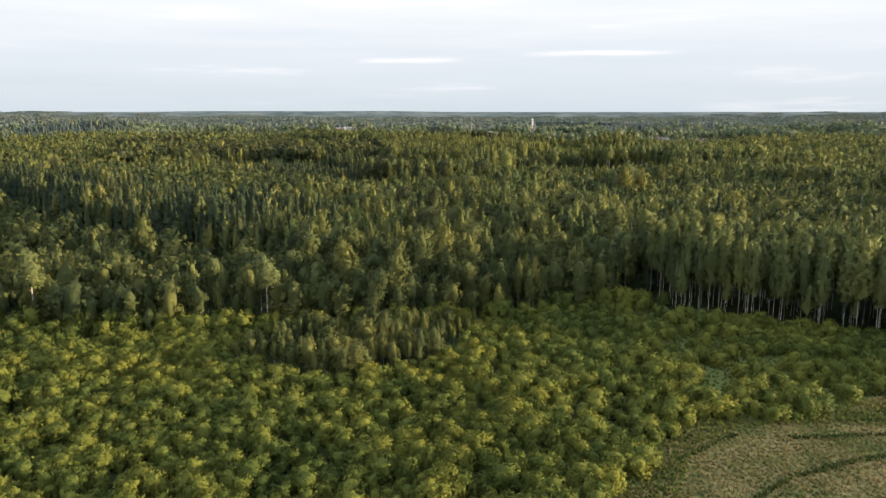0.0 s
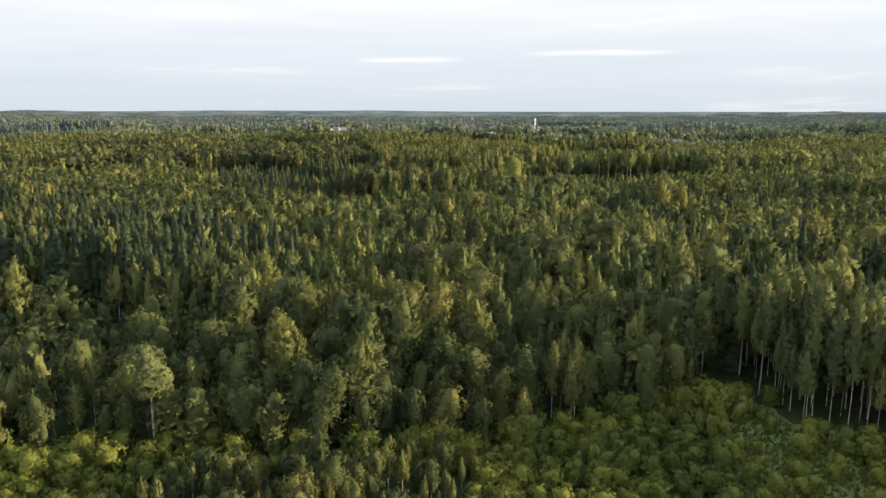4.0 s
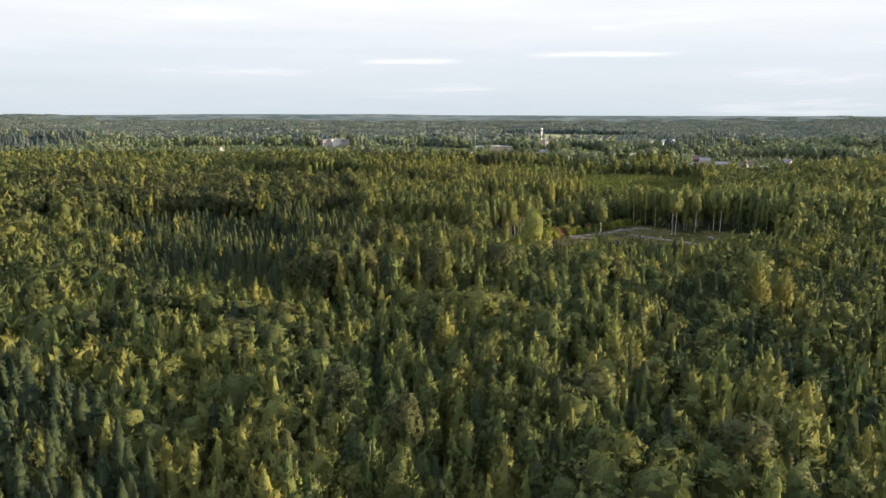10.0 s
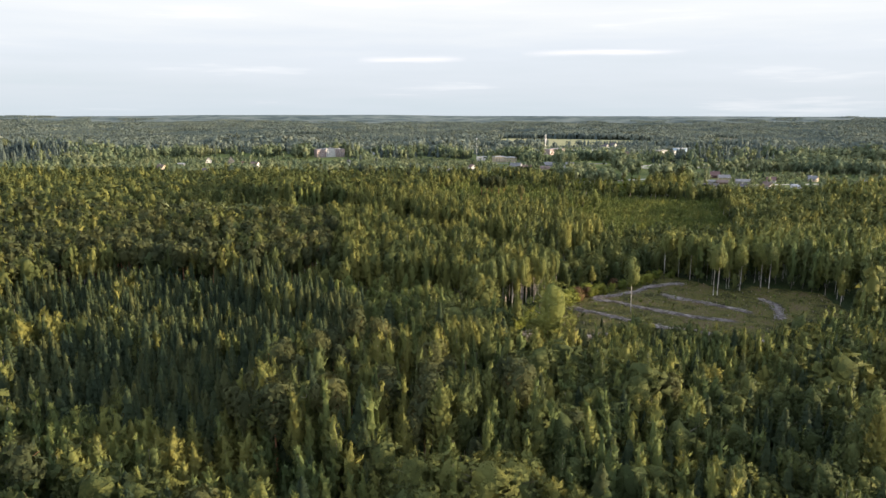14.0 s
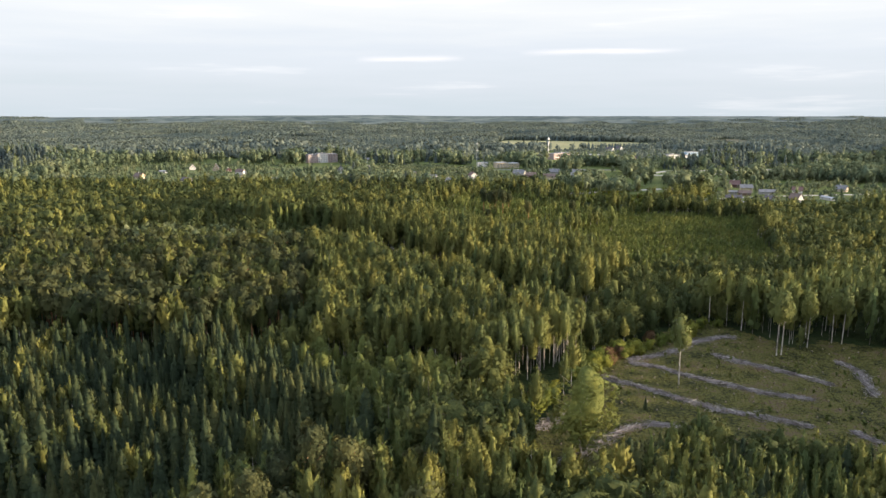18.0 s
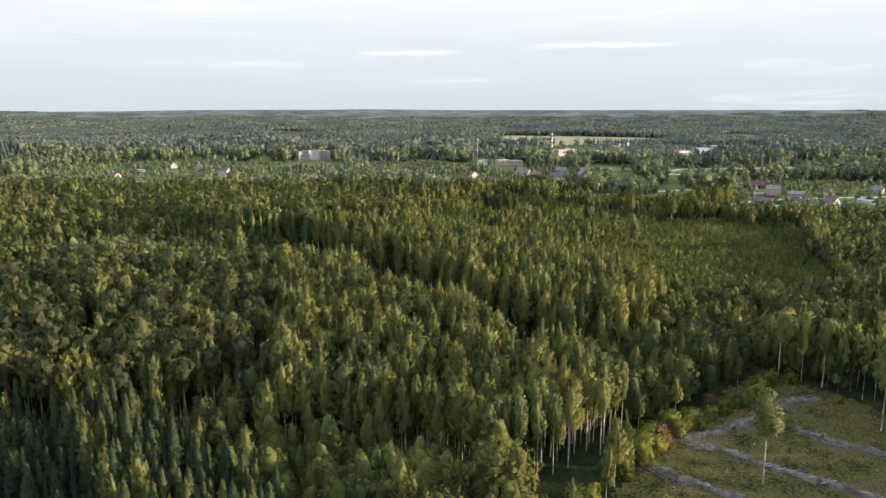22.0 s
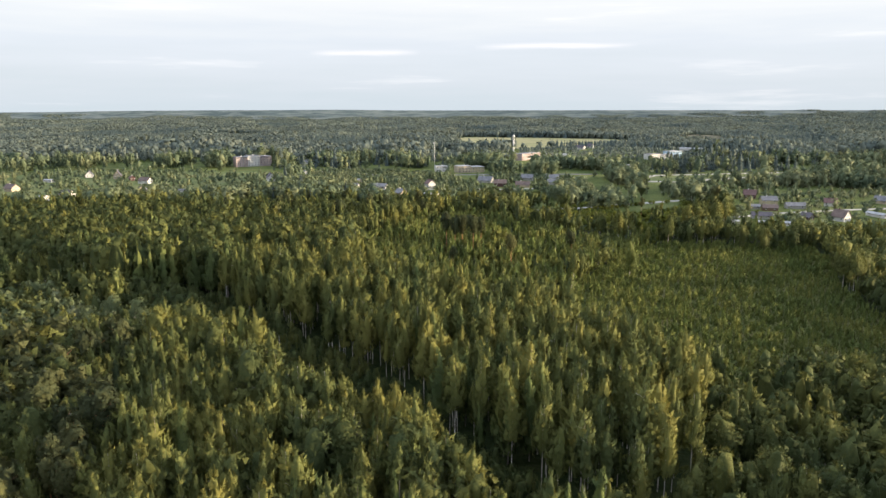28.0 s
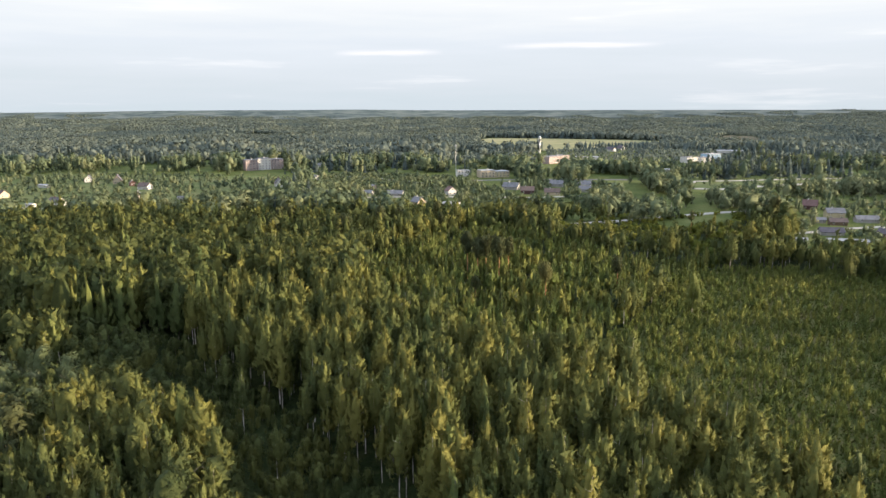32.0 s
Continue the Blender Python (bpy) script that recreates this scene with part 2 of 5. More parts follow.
M_HAY = material("mown_hay_plots", [(0.070, 0.098, 0.034), (0.108, 0.128, 0.048), (0.150, 0.154, 0.066)], scale=0.03, detail=5, fine=0.3, fine_scale=0.6, bump=0.2, bump_scale=3)
M_DRY = material("dry_reed_grass", [(0.060, 0.076, 0.020), (0.110, 0.110, 0.036), (0.160, 0.136, 0.052), (0.205, 0.156, 0.070)], scale=0.11, detail=6, fine=0.45, fine_scale=0.9, bump=0.3, bump_scale=3)
M_CUT = material("felled_ground", [(0.020, 0.022, 0.009), (0.050, 0.050, 0.015), (0.082, 0.077, 0.020), (0.080, 0.058, 0.036)], scale=0.16, detail=7, fine=0.5, fine_scale=1.2, bump=0.3, bump_scale=3)
M_YOUNG = material("plantation_ground", [(0.046, 0.058, 0.016), (0.072, 0.082, 0.024), (0.110, 0.094, 0.040)], scale=0.10, detail=6, fine=0.4, fine_scale=1.2, bump=0.3, bump_scale=3)
M_FIELD = material("ripening_crop", [(0.165, 0.172, 0.085), (0.225, 0.218, 0.108), (0.270, 0.244, 0.130)], scale=0.02, detail=3, fine=0.15, fine_scale=0.4)
M_PEAT = material("brown_felled_strip", [(0.080, 0.085, 0.052), (0.105, 0.096, 0.062), (0.130, 0.106, 0.072)], scale=0.02, detail=4, fine=0.2, fine_scale=0.3)
M_ROAD = material("pale_gravel_road", [(0.240, 0.224, 0.200), (0.320, 0.304, 0.272), (0.384, 0.360, 0.320)], scale=0.1, fine=0.2, fine_scale=2.0)
M_ASPHALT = material("worn_asphalt", [(0.10, 0.10, 0.10), (0.16, 0.16, 0.16), (0.22, 0.21, 0.20)], scale=0.1, fine=0.2, fine_scale=2.0)
M_TWIGS = material("trodden_twigs", [(0.054, 0.046, 0.035), (0.101, 0.086, 0.070), (0.162, 0.140, 0.121)], scale=0.5, fine=0.5, fine_scale=3.0)
M_SLASH = material("bleached_brushwood", [(0.101, 0.084, 0.073), (0.216, 0.192, 0.181), (0.344, 0.308, 0.300)], scale=0.4, fine=0.35, fine_scale=5.0)

# ---- geometry helpers ----


def mesh_from(name, verts, tris, mats, index=None, tint=None, leafing=None, leafy=None):
    """A mesh of triangles out of arrays; index: a material slot a triangle, tint: a chance number a vertex;
    leafing: the way that the foliage faces at each vertex."""
    me = bpy.data.meshes.new(name)
    verts, tris = np.asarray(verts, np.float32), np.asarray(tris, np.int32)
    me.vertices.add(len(verts))
    me.vertices.foreach_set("co", verts.ravel())
    me.loops.add(tris.size)
    me.loops.foreach_set("vertex_index", tris.ravel())
    me.polygons.add(len(tris))
    me.polygons.foreach_set("loop_start", np.arange(0, tris.size, 3, dtype=np.int32))
    if index is not None:
        me.polygons.foreach_set("material_index", np.asarray(index, np.int32))
    if tint is not None:
        me.attributes.new("tint", "FLOAT", "POINT").data.foreach_set("value", np.asarray(tint, np.float32))
    if leafy is not None:
        me.attributes.new("leafy", "FLOAT", "POINT").data.foreach_set("value", np.asarray(leafy, np.float32))
    if leafing is not None:
        me.attributes.new("custom_normal", "FLOAT_VECTOR", "POINT").data.foreach_set("vector", np.asarray(leafing, np.float32).ravel())
    for m in mats:
        me.materials.append(m)
    me.update(calc_edges=True)
    return me


def inside(poly, x, y):
    """Which of the points lie in the polygon."""
    hit = np.zeros(len(x), bool)
    for (x0, y0), (x1, y1) in zip(poly, poly[1:] + poly[:1]):
        if y0 != y1:
            hit ^= ((y0 > y) != (y1 > y)) & (x < (x1 - x0) * (y - y0) / (y1 - y0) + x0)
    return hit


def near_line(line, x, y, d):
    """Which of the points lie within d metres of the line."""
    hit = np.zeros(len(x), bool)
    for (x0, y0), (x1, y1) in zip(line, line[1:]):
        k = np.clip(((x - x0) * (x1 - x0) + (y - y0) * (y1 - y0)) / ((x1 - x0) ** 2 + (y1 - y0) ** 2), 0, 1)
        hit |= (x - x0 - k * (x1 - x0)) ** 2 + (y - y0 - k * (y1 - y0)) ** 2 < d * d
    return hit


def along(line, k):
    """The point and the direction at the share k of the line."""
    d = [math.dist(a, b) for a, b in zip(line, line[1:])]
    s = k * sum(d)
    for (a, b), l in zip(zip(line, line[1:]), d):
        if s <= l:
            return a[0] + (b[0] - a[0]) * s / l, a[1] + (b[1] - a[1]) * s / l, math.atan2(b[1] - a[1], b[0] - a[0])
        s -= l
    return (*line[-1], math.atan2(line[-1][1] - line[-2][1], line[-1][0] - line[-2][0]))


HILLS = ((13.0, -390, 330), (7.0, -1000, 380), (5.0, -1575, 300))      # height, middle and reach across of the far ridge


def land(x, y):
    """The height of the ground: level, rising to the rim of the horizon, with a low ridge far ahead."""
    x, y = np.asarray(x, float), np.asarray(y, float)
    z = np.interp(y, (200, 470, 680, 1000), (0, 4, 5.5, 7)) + 42.0 * np.clip((np.hypot(x, y - 200) - 4000) / 860, 0, 1) ** 1.25
    for h, mid, wide in HILLS:
        z = z + h * np.exp(-(((x - mid) / wide) ** 2 + ((y - 4850) / 260) ** 2))
    return z


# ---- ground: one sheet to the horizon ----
# far wooded ground, its blue-grey colour standing in for haze at the horizon
M_HAZED_PLAIN = material("hazed_wooded_plain", [(0.042, 0.060, 0.058), (0.078, 0.100, 0.092), (0.132, 0.148, 0.130)], scale=0.0045, detail=8, fine=0.5, fine_scale=0.015)
rings = np.concatenate([np.linspace(0, 2200, 23)[1:], np.linspace(2200, 4875, 60)[1:]])
ang = np.linspace(0, 2 * np.pi, 181)[:-1]
gx = np.concatenate([[0], (rings[:, None] * np.cos(ang)).ravel()])
gy = np.concatenate([[0], (rings[:, None] * np.sin(ang)).ravel()]) + 200
gv = np.stack([gx, gy, land(gx, gy)], 1)
k = len(ang)
gt = [(0, 1 + i, 1 + (i + 1) % k) for i in range(k)]
gi = [0] * k
for r in range(len(rings) - 1):
    a, b = 1 + r * k, 1 + (r + 1) * k
    for i in range(k):
        j = (i + 1) % k
        gt += [(a + i, b + i, b + j), (a + i, b + j, a + j)]
        # the outermost rings take the haze-coloured plain
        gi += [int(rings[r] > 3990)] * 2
tagged(new("ground", mesh_from("ground", gv, gt, [M_GROUND, M_HAZED_PLAIN], gi)), "mossy dark green forest floor between the trees", "ground", kind="structure")

# ---- open land: each patch lies a little above the sheet ----
MEADOW = [(14, 58), (22, 83), (26, 87), (30, 95), (36, 102), (41, 106), (49, 107), (54, 105), (59, 107), (67, 112), (76, 116), (110, 112), (150, 100), (150, 58)]
STRIP = [(36, 140), (42, 155), (44, 172), (54, 180), (56, 162), (62, 146), (56, 136), (46, 132)]
RIM = [(17, 66), (18, 88), (26, 103), (40, 114), (58, 116), (110, 108), (110, 99), (71, 104), (57, 105), (45, 103), (35, 94), (30, 84), (28, 66)]
SCRUB_GRASS = [(32, 113), (36, 132), (44, 172), (58, 158), (80, 140), (102, 128), (102, 111), (60, 114)]
CLEARING = [(22, 415), (24, 432), (27, 447), (39, 470), (50, 486), (58, 498), (67, 510), (86, 528), (104, 544), (112, 531), (119, 518), (124, 508), (138, 518), (160, 505), (155, 470), (135, 440), (110, 425), (98, 417), (84, 417), (67, 420), (60, 428), (54, 425), (36, 410)]
PLANTATION = [(86.8, 615.9), (75.5, 636.8), (67.9, 662.4), (60.3, 690), (78.9, 722), (98.4, 746), (114.1, 773), (139.8, 808), (156.5, 817), (200.1, 812), (232.6, 803), (223.8, 764), (201, 719), (180.3, 646.3), (160.1, 614.9), (131, 611.1), (101.9, 605.4)]
GRASS_R = [(190.4, 851), (215, 883), (242.9, 872), (232, 852), (213.7, 836)]
PLOTS_W = [(-310, 1015), (-255, 1010), (-224, 1032), (-168, 1066), (-157, 1122), (-111, 1170), (-108, 1230), (-156, 1289), (-264, 1298), (-373, 1323), (-453, 1286), (-480, 1180), (-385, 1060)]
PLOTS_M = [(-54, 1019), (-81.5, 1138), (-118.2, 1257), (-81.5, 1298), (-17.3, 1294), (65.2, 1230), (138.5, 1220), (198.1, 1175), (184.3, 1074), (111, 1028), (37.7, 1000)]
PLOTS_E = [(208.9, 851), (245, 920), (276, 1023), (331, 1055), (441, 1037), (516, 956), (399, 847), (307, 819)]
GREEN_E = [(164, 930), (172, 955), (205, 975), (232, 984), (228, 968), (210, 941)]
PARK = [(252, 1128), (257, 1175), (290, 1211), (385, 1223), (523, 1233), (640, 1246), (640, 1204), (420, 1170), (326, 1139), (289, 1121)]
FIELD = [(134, 2043), (132, 1706), (235, 1700), (312, 1740), (394, 1807), (481, 1905), (520, 1990), (464, 2060), (321, 2134), (164, 2183)]
FIELD_E = [(654, 2126), (602, 1960), (640, 1800), (720, 1960), (799, 2172), (779, 2279)]
FELLED = [(-730, 2330), (-690, 2520), (-440, 2500), (-285, 2330), (-480, 2290)]
TOWN = [(175.2, 1349), (138.5, 1505), (202.7, 1688), (368, 1734), (569, 1615), (514, 1468), (368, 1349)]


def patch(name, poly, mat, label, step, category, lift=0.05):
    """A sheet over the polygon with a ragged rim."""
    xs, ys = [p[0] for p in poly], [p[1] for p in poly]
    nx, ny = int((max(xs) - min(xs)) / step) + 1, int((max(ys) - min(ys)) / step) + 1
    X, Y = np.meshgrid(min(xs) + step * np.arange(nx + 1), min(ys) + step * np.arange(ny + 1))
    j = np.array([[noise.noise((a / step / 2.3, b / step / 2.3, 3)) for a in X[0]] for b in Y[:, 0]])
    X, Y = X + j * step * 0.6, Y + j[::-1] * step * 0.4
    rough = np.array([[noise.noise((a / 5, b / 5, 9)) for a in X[0]] for b in Y[:, 0]])
    Z = land(X, Y) + lift + (0.12 if lift > 0.02 else 0.01) * (rough + 1)
    c = (X[:-1, :-1] + X[1:, 1:]) / 2, (Y[:-1, :-1] + Y[1:, 1:]) / 2
    keep = inside(poly, c[0].ravel(), c[1].ravel())
    i = (np.arange(ny)[:, None] * (nx + 1) + np.arange(nx)).ravel()[keep]
    tris = np.concatenate([np.stack([i, i + 1, i + nx + 2], 1), np.stack([i, i + nx + 2, i + nx + 1], 1)])
    used, inv = np.unique(tris, return_inverse=True)
    v = np.stack([X.ravel(), Y.ravel(), Z.ravel()], 1)[used]
    return tagged(new(name, mesh_from(name, v, inv.reshape(-1, 3), [mat])), label, category, kind="structure")


patch("meadow", MEADOW, M_DRY, "straw-coloured reed meadow with greener patches", 2.0, "meadow")
patch("scrub_grass", [(30, 112), (34, 132), (40, 150), (44, 172), (54, 180), (60, 156), (80, 140), (104, 128), (104, 110), (60, 113)], M_GRASS, "rough green grass between the willow bushes", 2.0, "grass", lift=0.021)
patch("meadow_rim", RIM, M_GRASS, "green grass rim between meadow and willow bushes", 2.0, "grass", lift=0.021)
patch("grass_strip", STRIP, M_GRASS, "narrow green grass glade before the birches", 2.0, "grass")
patch("felled_clearing", CLEARING, M_CUT, "mossy felled clearing with rows of brushwood", 2.0, "clearing")
patch("young_plantation", PLANTATION, M_YOUNG, "grassy replanted clearing full of young saplings", 2.5, "plantation")
patch("lawn", GRASS_R, M_GRASS, "mown green grass beside the gardens", 3.0, "grass")
patch("village_meadow", [(-696, 1010), (-751, 1321), (-457, 1523), (1, 1541), (459, 1596), (826, 1413), (698, 1010), (387, 956), (111.3, 956), (-274.9, 947)], M_GRASS, "green meadow land round the village groves", 14.0, "meadow", lift=0.01)
patch("gardens_west", PLOTS_W, M_HAY, "green gardens and hay plots of the village", 6.0, "gardens")
patch("gardens_middle", PLOTS_M, M_GRASS, "green lawns and gardens between village houses", 6.0, "gardens")
patch("gardens_east", PLOTS_E, M_GRASS, "green allotment gardens with sheds", 6.0, "gardens")
patch("green_east", GREEN_E, M_GRASS, "bright green field beside the lane", 5.0, "field")
patch("verge", PARK, M_HAY, "yellowed grass verge along the main road", 6.0, "verge")
patch("crop_field", FIELD, M_FIELD, "pale yellow-green crop field before the woods", 15.0, "field")
patch("stubble_field", FIELD_E, M_PEAT, "brownish stubble field among the woods", 15.0, "field")
patch("felled_strip", FELLED, M_PEAT, "reddish-brown felled strip in far forest", 15.0, "clearing")
patch("town_ground", TOWN, M_GRASS, "green ground between the small town's buildings", 12.0, "grass")


def ribbon(name, line, width, mat, label, lift):
    """A road along the line."""
    v, t = [], []
    pts = []
    for (x0, y0), (x1, y1) in zip(line, line[1:]):
        n = max(2, int(math.hypot(x1 - x0, y1 - y0) / 8))
        pts += [(x0 + (x1 - x0) * i / n, y0 + (y1 - y0) * i / n) for i in range(n)]
    pts.append(line[-1])
    for i, p in enumerate(pts):
        a, b = pts[max(0, i - 1)], pts[min(len(pts) - 1, i + 1)]
        d = Vector((b[0] - a[0], b[1] - a[1])).normalized()
        z = float(land(*p)) + lift
        for s in (-1, 1):
            v.append((p[0] - d.y * s * width / 2, p[1] + d.x * s * width / 2, z))
            v.append((p[0] - d.y * s * (width / 2 + 0.5), p[1] + d.x * s * (width / 2 + 0.5), z - lift - 0.1))
    for i in range(len(pts) - 1):
        a, b = 4 * i, 4 * i + 4
        for p, q in ((0, 2), (1, 0), (2, 3)):
            t += [(a + p, a + q, b + q), (a + p, b + q, b + p)]
    return tagged(new(name, mesh_from(name, v, t, [mat])), label, "road", kind="structure")


ROADS = [
    ("village_lane", [(111.3, 947), (143.4, 957), (189.2, 976), (230.3, 992), (276, 1000)], 5.0, M_ROAD, "pale gravel lane passing a row of trees"),
    ("main_road", [(255, 1152), (262, 1139), (289, 1132), (326, 1151), (363, 1165), (420, 1180), (500, 1195), (640, 1215)], 9.0, M_ROAD, "wide pale road beyond the gardens"),
    ("garden_lane", [(238.7, 906), (277.2, 921), (332, 933), (406, 942)], 4.0, M_ROAD, "narrow pale lane between allotments"),
    ("west_lane", [(-384, 1074), (-274, 1032), (-186.9, 1065), (-136.5, 1078), (-54, 1092), (19.3, 1092), (101.8, 1083), (175.2, 1092)], 4.5, M_ROAD, "pale sandy village lane"),
    ("park_road", [(-127.3, 1285), (-54, 1271), (28.5, 1184), (69.8, 1225), (138.5, 1230), (230.2, 1220)], 6.0, M_ASPHALT, "grey asphalt village road"),
    ("bypass", [(256, 1156), (266, 1172), (290, 1202), (336, 1206), (385, 1214), (443, 1222), (523, 1225), (640, 1237)], 6.0, M_ROAD, "pale road along the verge"),
]
for name, line, w, m, label in ROADS:
    ribbon(name, line, w, m, label, 0.42)

# ---- village plan: x, y, turn, width, length, eaves, ridge, wall, roof, label ----
HOUSES = []
HOUSES += [
    (-330, 1234, 20, 9, 11, 3.2, 8.0, "white", "slate", "white gabled house with grey slate roof"),
    (-293.2, 1216, 15, 9, 11, 4.0, 10.0, "cream", "dark", "tall cream gabled house with steep dark roof"),
    (-270.3, 1195, 30, 7, 8, 3.0, 5.6, "red", "red", "small dark red house among garden trees"),
    (-246.5, 1164, 70, 9, 13, 3.4, 7.0, "white", "rust", "white house with brownish-red roof"),
    (-223.6, 1088, 20, 9, 12, 2.8, 7.5, "cream", "slate", "cream gabled house with long grey roof"),
    (-274.9, 1056, 65, 9, 13, 3.2, 7.0, "white", "dark", "white house with a dark tiled roof"),
    (-347, 1106, 60, 10, 14, 3.2, 7.5, "cream", "rust", "cream house with rusty brown roof"),
    (-124.6, 1180, 20, 9, 11, 4.2, 9.5, "white", "dark", "tall white gabled house with dark roof"),
    (-98, 1241, 40, 7, 9, 3.0, 5.8, "white", "slate", "small white cottage among tall trees"),
]
HOUSES += [
    (10.2, 1044, 35, 9, 11, 3.0, 7.0, "cream", "slate", "cream house with hipped grey roof by trees"),
    (-10, 1099, 75, 9, 16, 2.8, 5.6, "grey", "slate", "long grey house with slate roof"),
    (-35.7, 1106, 70, 8, 14, 2.8, 5.2, "grey", "slate", "low grey farm building with slate roof"),
    (37.7, 1104, 25, 9, 9, 4.6, 8.4, "white", "red", "white house with a red roof"),
    (95.4, 1143, 60, 10, 17, 3.0, 7.4, "grey", "slate", "wide grey-roofed house by the lane"),
    (105.5, 1110, 80, 9, 13, 3.6, 7.2, "red", "rust", "dark red wooden house with rusty roof"),
    (125.7, 1101, 78, 9, 15, 3.0, 6.2, "cream", "rust", "low cream house with brown roof"),
    (141.2, 1164, 70, 9, 14, 3.0, 6.8, "grey", "slate", "grey house with slate roof beside road"),
    (166, 1154, 65, 10, 13, 3.6, 7.4, "white", "slate", "white house with a grey hipped roof"),
]
HOUSES += [
    (158.7, 1120, 70, 9, 12, 2.8, 6.0, "grey", "slate", "low grey house with weathered roof"),
    (299.8, 1004, 60, 8, 11, 3.6, 8.0, "red", "red", "dark red wooden house with steep roof"),
    (292.3, 959, 80, 9, 13, 5.4, 8.6, "yellow", "slate", "two-storey yellow house with slate roof"),
    (306, 888, 25, 9, 11, 3.4, 8.5, "white", "rust", "white house with steep brownish red roof"),
    (285.9, 894, 30, 6, 8, 2.6, 5.6, "brown", "dark", "dark brown gabled shed with pale gable"),
    (340, 956, 60, 8, 10, 3.0, 6.6, "white", "red", "white garden house with a red roof"),
    (387, 965, 40, 8, 11, 3.0, 6.8, "cream", "slate", "cream cottage with slate roof in garden"),
    (415, 920, 30, 8, 10, 3.0, 6.5, "white", "slate", "white cottage among allotment gardens"),
    (326, 1678, 40, 10, 18, 3.2, 8.0, "white", "dark", "white gabled house with long dark roof"),
]
HOUSES += [
    (352, 1712, 30, 10, 14, 3.4, 8.5, "white", "dark", "white gabled farmhouse below crop field"),
    (296.2, 1399, 70, 10, 16, 4.0, 8.0, "brown", "rust", "brown wooden house with rusty roof"),
    (-113.6, 1395, 70, 9, 16, 3.0, 6.0, "white", "slate", "low white house before dark woods"),
]
SHEDS = []
SHEDS += [
    (-290.5, 1047, 60, 5, 8, 2.4, 3.2, "white", "white", "small white garden shed"),
    (-350, 1184, 70, 6, 12, 2.4, 3.4, "white", "white", "long pale shed with whitish roof"),
    (-186.9, 1086, 80, 4, 8, 2.2, 3.0, "white", "slate", "small white outbuilding by lane"),
    (-137.4, 1087, 70, 5, 10, 2.0, 2.9, "white", "white", "low white greenhouse in the garden"),
    (35.8, 1033, 70, 8, 14, 2.8, 3.8, "white", "white", "low whitish outbuilding with flat roof"),
    (-32, 1156, 30, 6, 8, 3.0, 4.2, "cream", "slate", "small pale outbuilding beside the park"),
    (281.6, 936, 75, 7, 12, 2.6, 5.0, "brown", "rust", "brown shed with rusty red roof"),
    (274.1, 945, 75, 6, 9, 2.4, 4.0, "grey", "slate", "grey plank shed with slate roof"),
    (306, 945, 80, 8, 16, 2.6, 5.0, "grey", "slate", "long grey barn with slate roof"),
]
SHEDS += [
    (258.1, 902, 75, 8, 15, 2.4, 5.0, "grey", "dark", "low barn with dark grey roof"),
    (252.1, 875, 70, 5, 24, 2.0, 3.0, "white", "white", "long low white-roofed garden shelter"),
    (228.9, 881, 70, 4, 7, 2.0, 2.8, "white", "white", "small white shed by the lawn"),
    (301, 850, 40, 4, 7, 2.0, 3.0, "white", "white", "small white greenhouse among trees"),
    (341, 902, 10, 5, 18, 2.2, 3.4, "white", "white", "long white-roofed greenhouse on the allotment"),
    (294.3, 1303, 80, 12, 42, 3.2, 4.4, "white", "white", "long low white storage building"),
    (246.7, 1497, 80, 12, 50, 4.0, 5.2, "white", "white", "long pale workshop hall with low roof"),
    (496, 1607, 70, 14, 45, 5.0, 6.5, "white", "white", "long white industrial hall"),
]
BLOCKS = [(-180.5, 1369, 30, 120), (89.9, 1259, 22, 100), (191.7, 1446, 22, 100), (379, 1439, 26, 90), (410, 1468, 20, 40), (203, 1650, 8, 130), (52.3, 1321, 3, 30)]

# ---- plants ----
# kind: base of the crown, its greatest radius (both in heights), how full it is below and above, bark, trunk radius
SHAPE = {
    "birch": (0.34, 0.118, 0.46, 1.00, "white", 0.0055),
    "clean": (0.36, 0.092, 0.42, 0.80, "white", 0.0032),
    "lone": (0.50, 0.115, 0.50, 0.62, "white", 0.0072),
    "broad": (0.13, 0.225, 0.42, 0.58, "white", 0.0085),
    "aspen": (0.12, 0.112, 0.34, 1.05, "grey", 0.007),
    "spruce": (0.04, 0.185, 0.10, 0.95, "grey", 0.010),
    "pine": (0.55, 0.135, 0.55, 0.45, "red", 0.011),
    "alder": (0.08, 0.235, 0.42, 0.50, "grey", 0.010),
    "willow": (0.10, 0.300, 0.45, 0.48, "grey", 0.012),
    "bush": (0.00, 0.480, 0.28, 0.42, "grey", 0.020),
    "sapling": (0.04, 0.150, 0.30, 0.70, "white", 0.010),
}
UP = np.array([0.0, 0.0, 1.0])


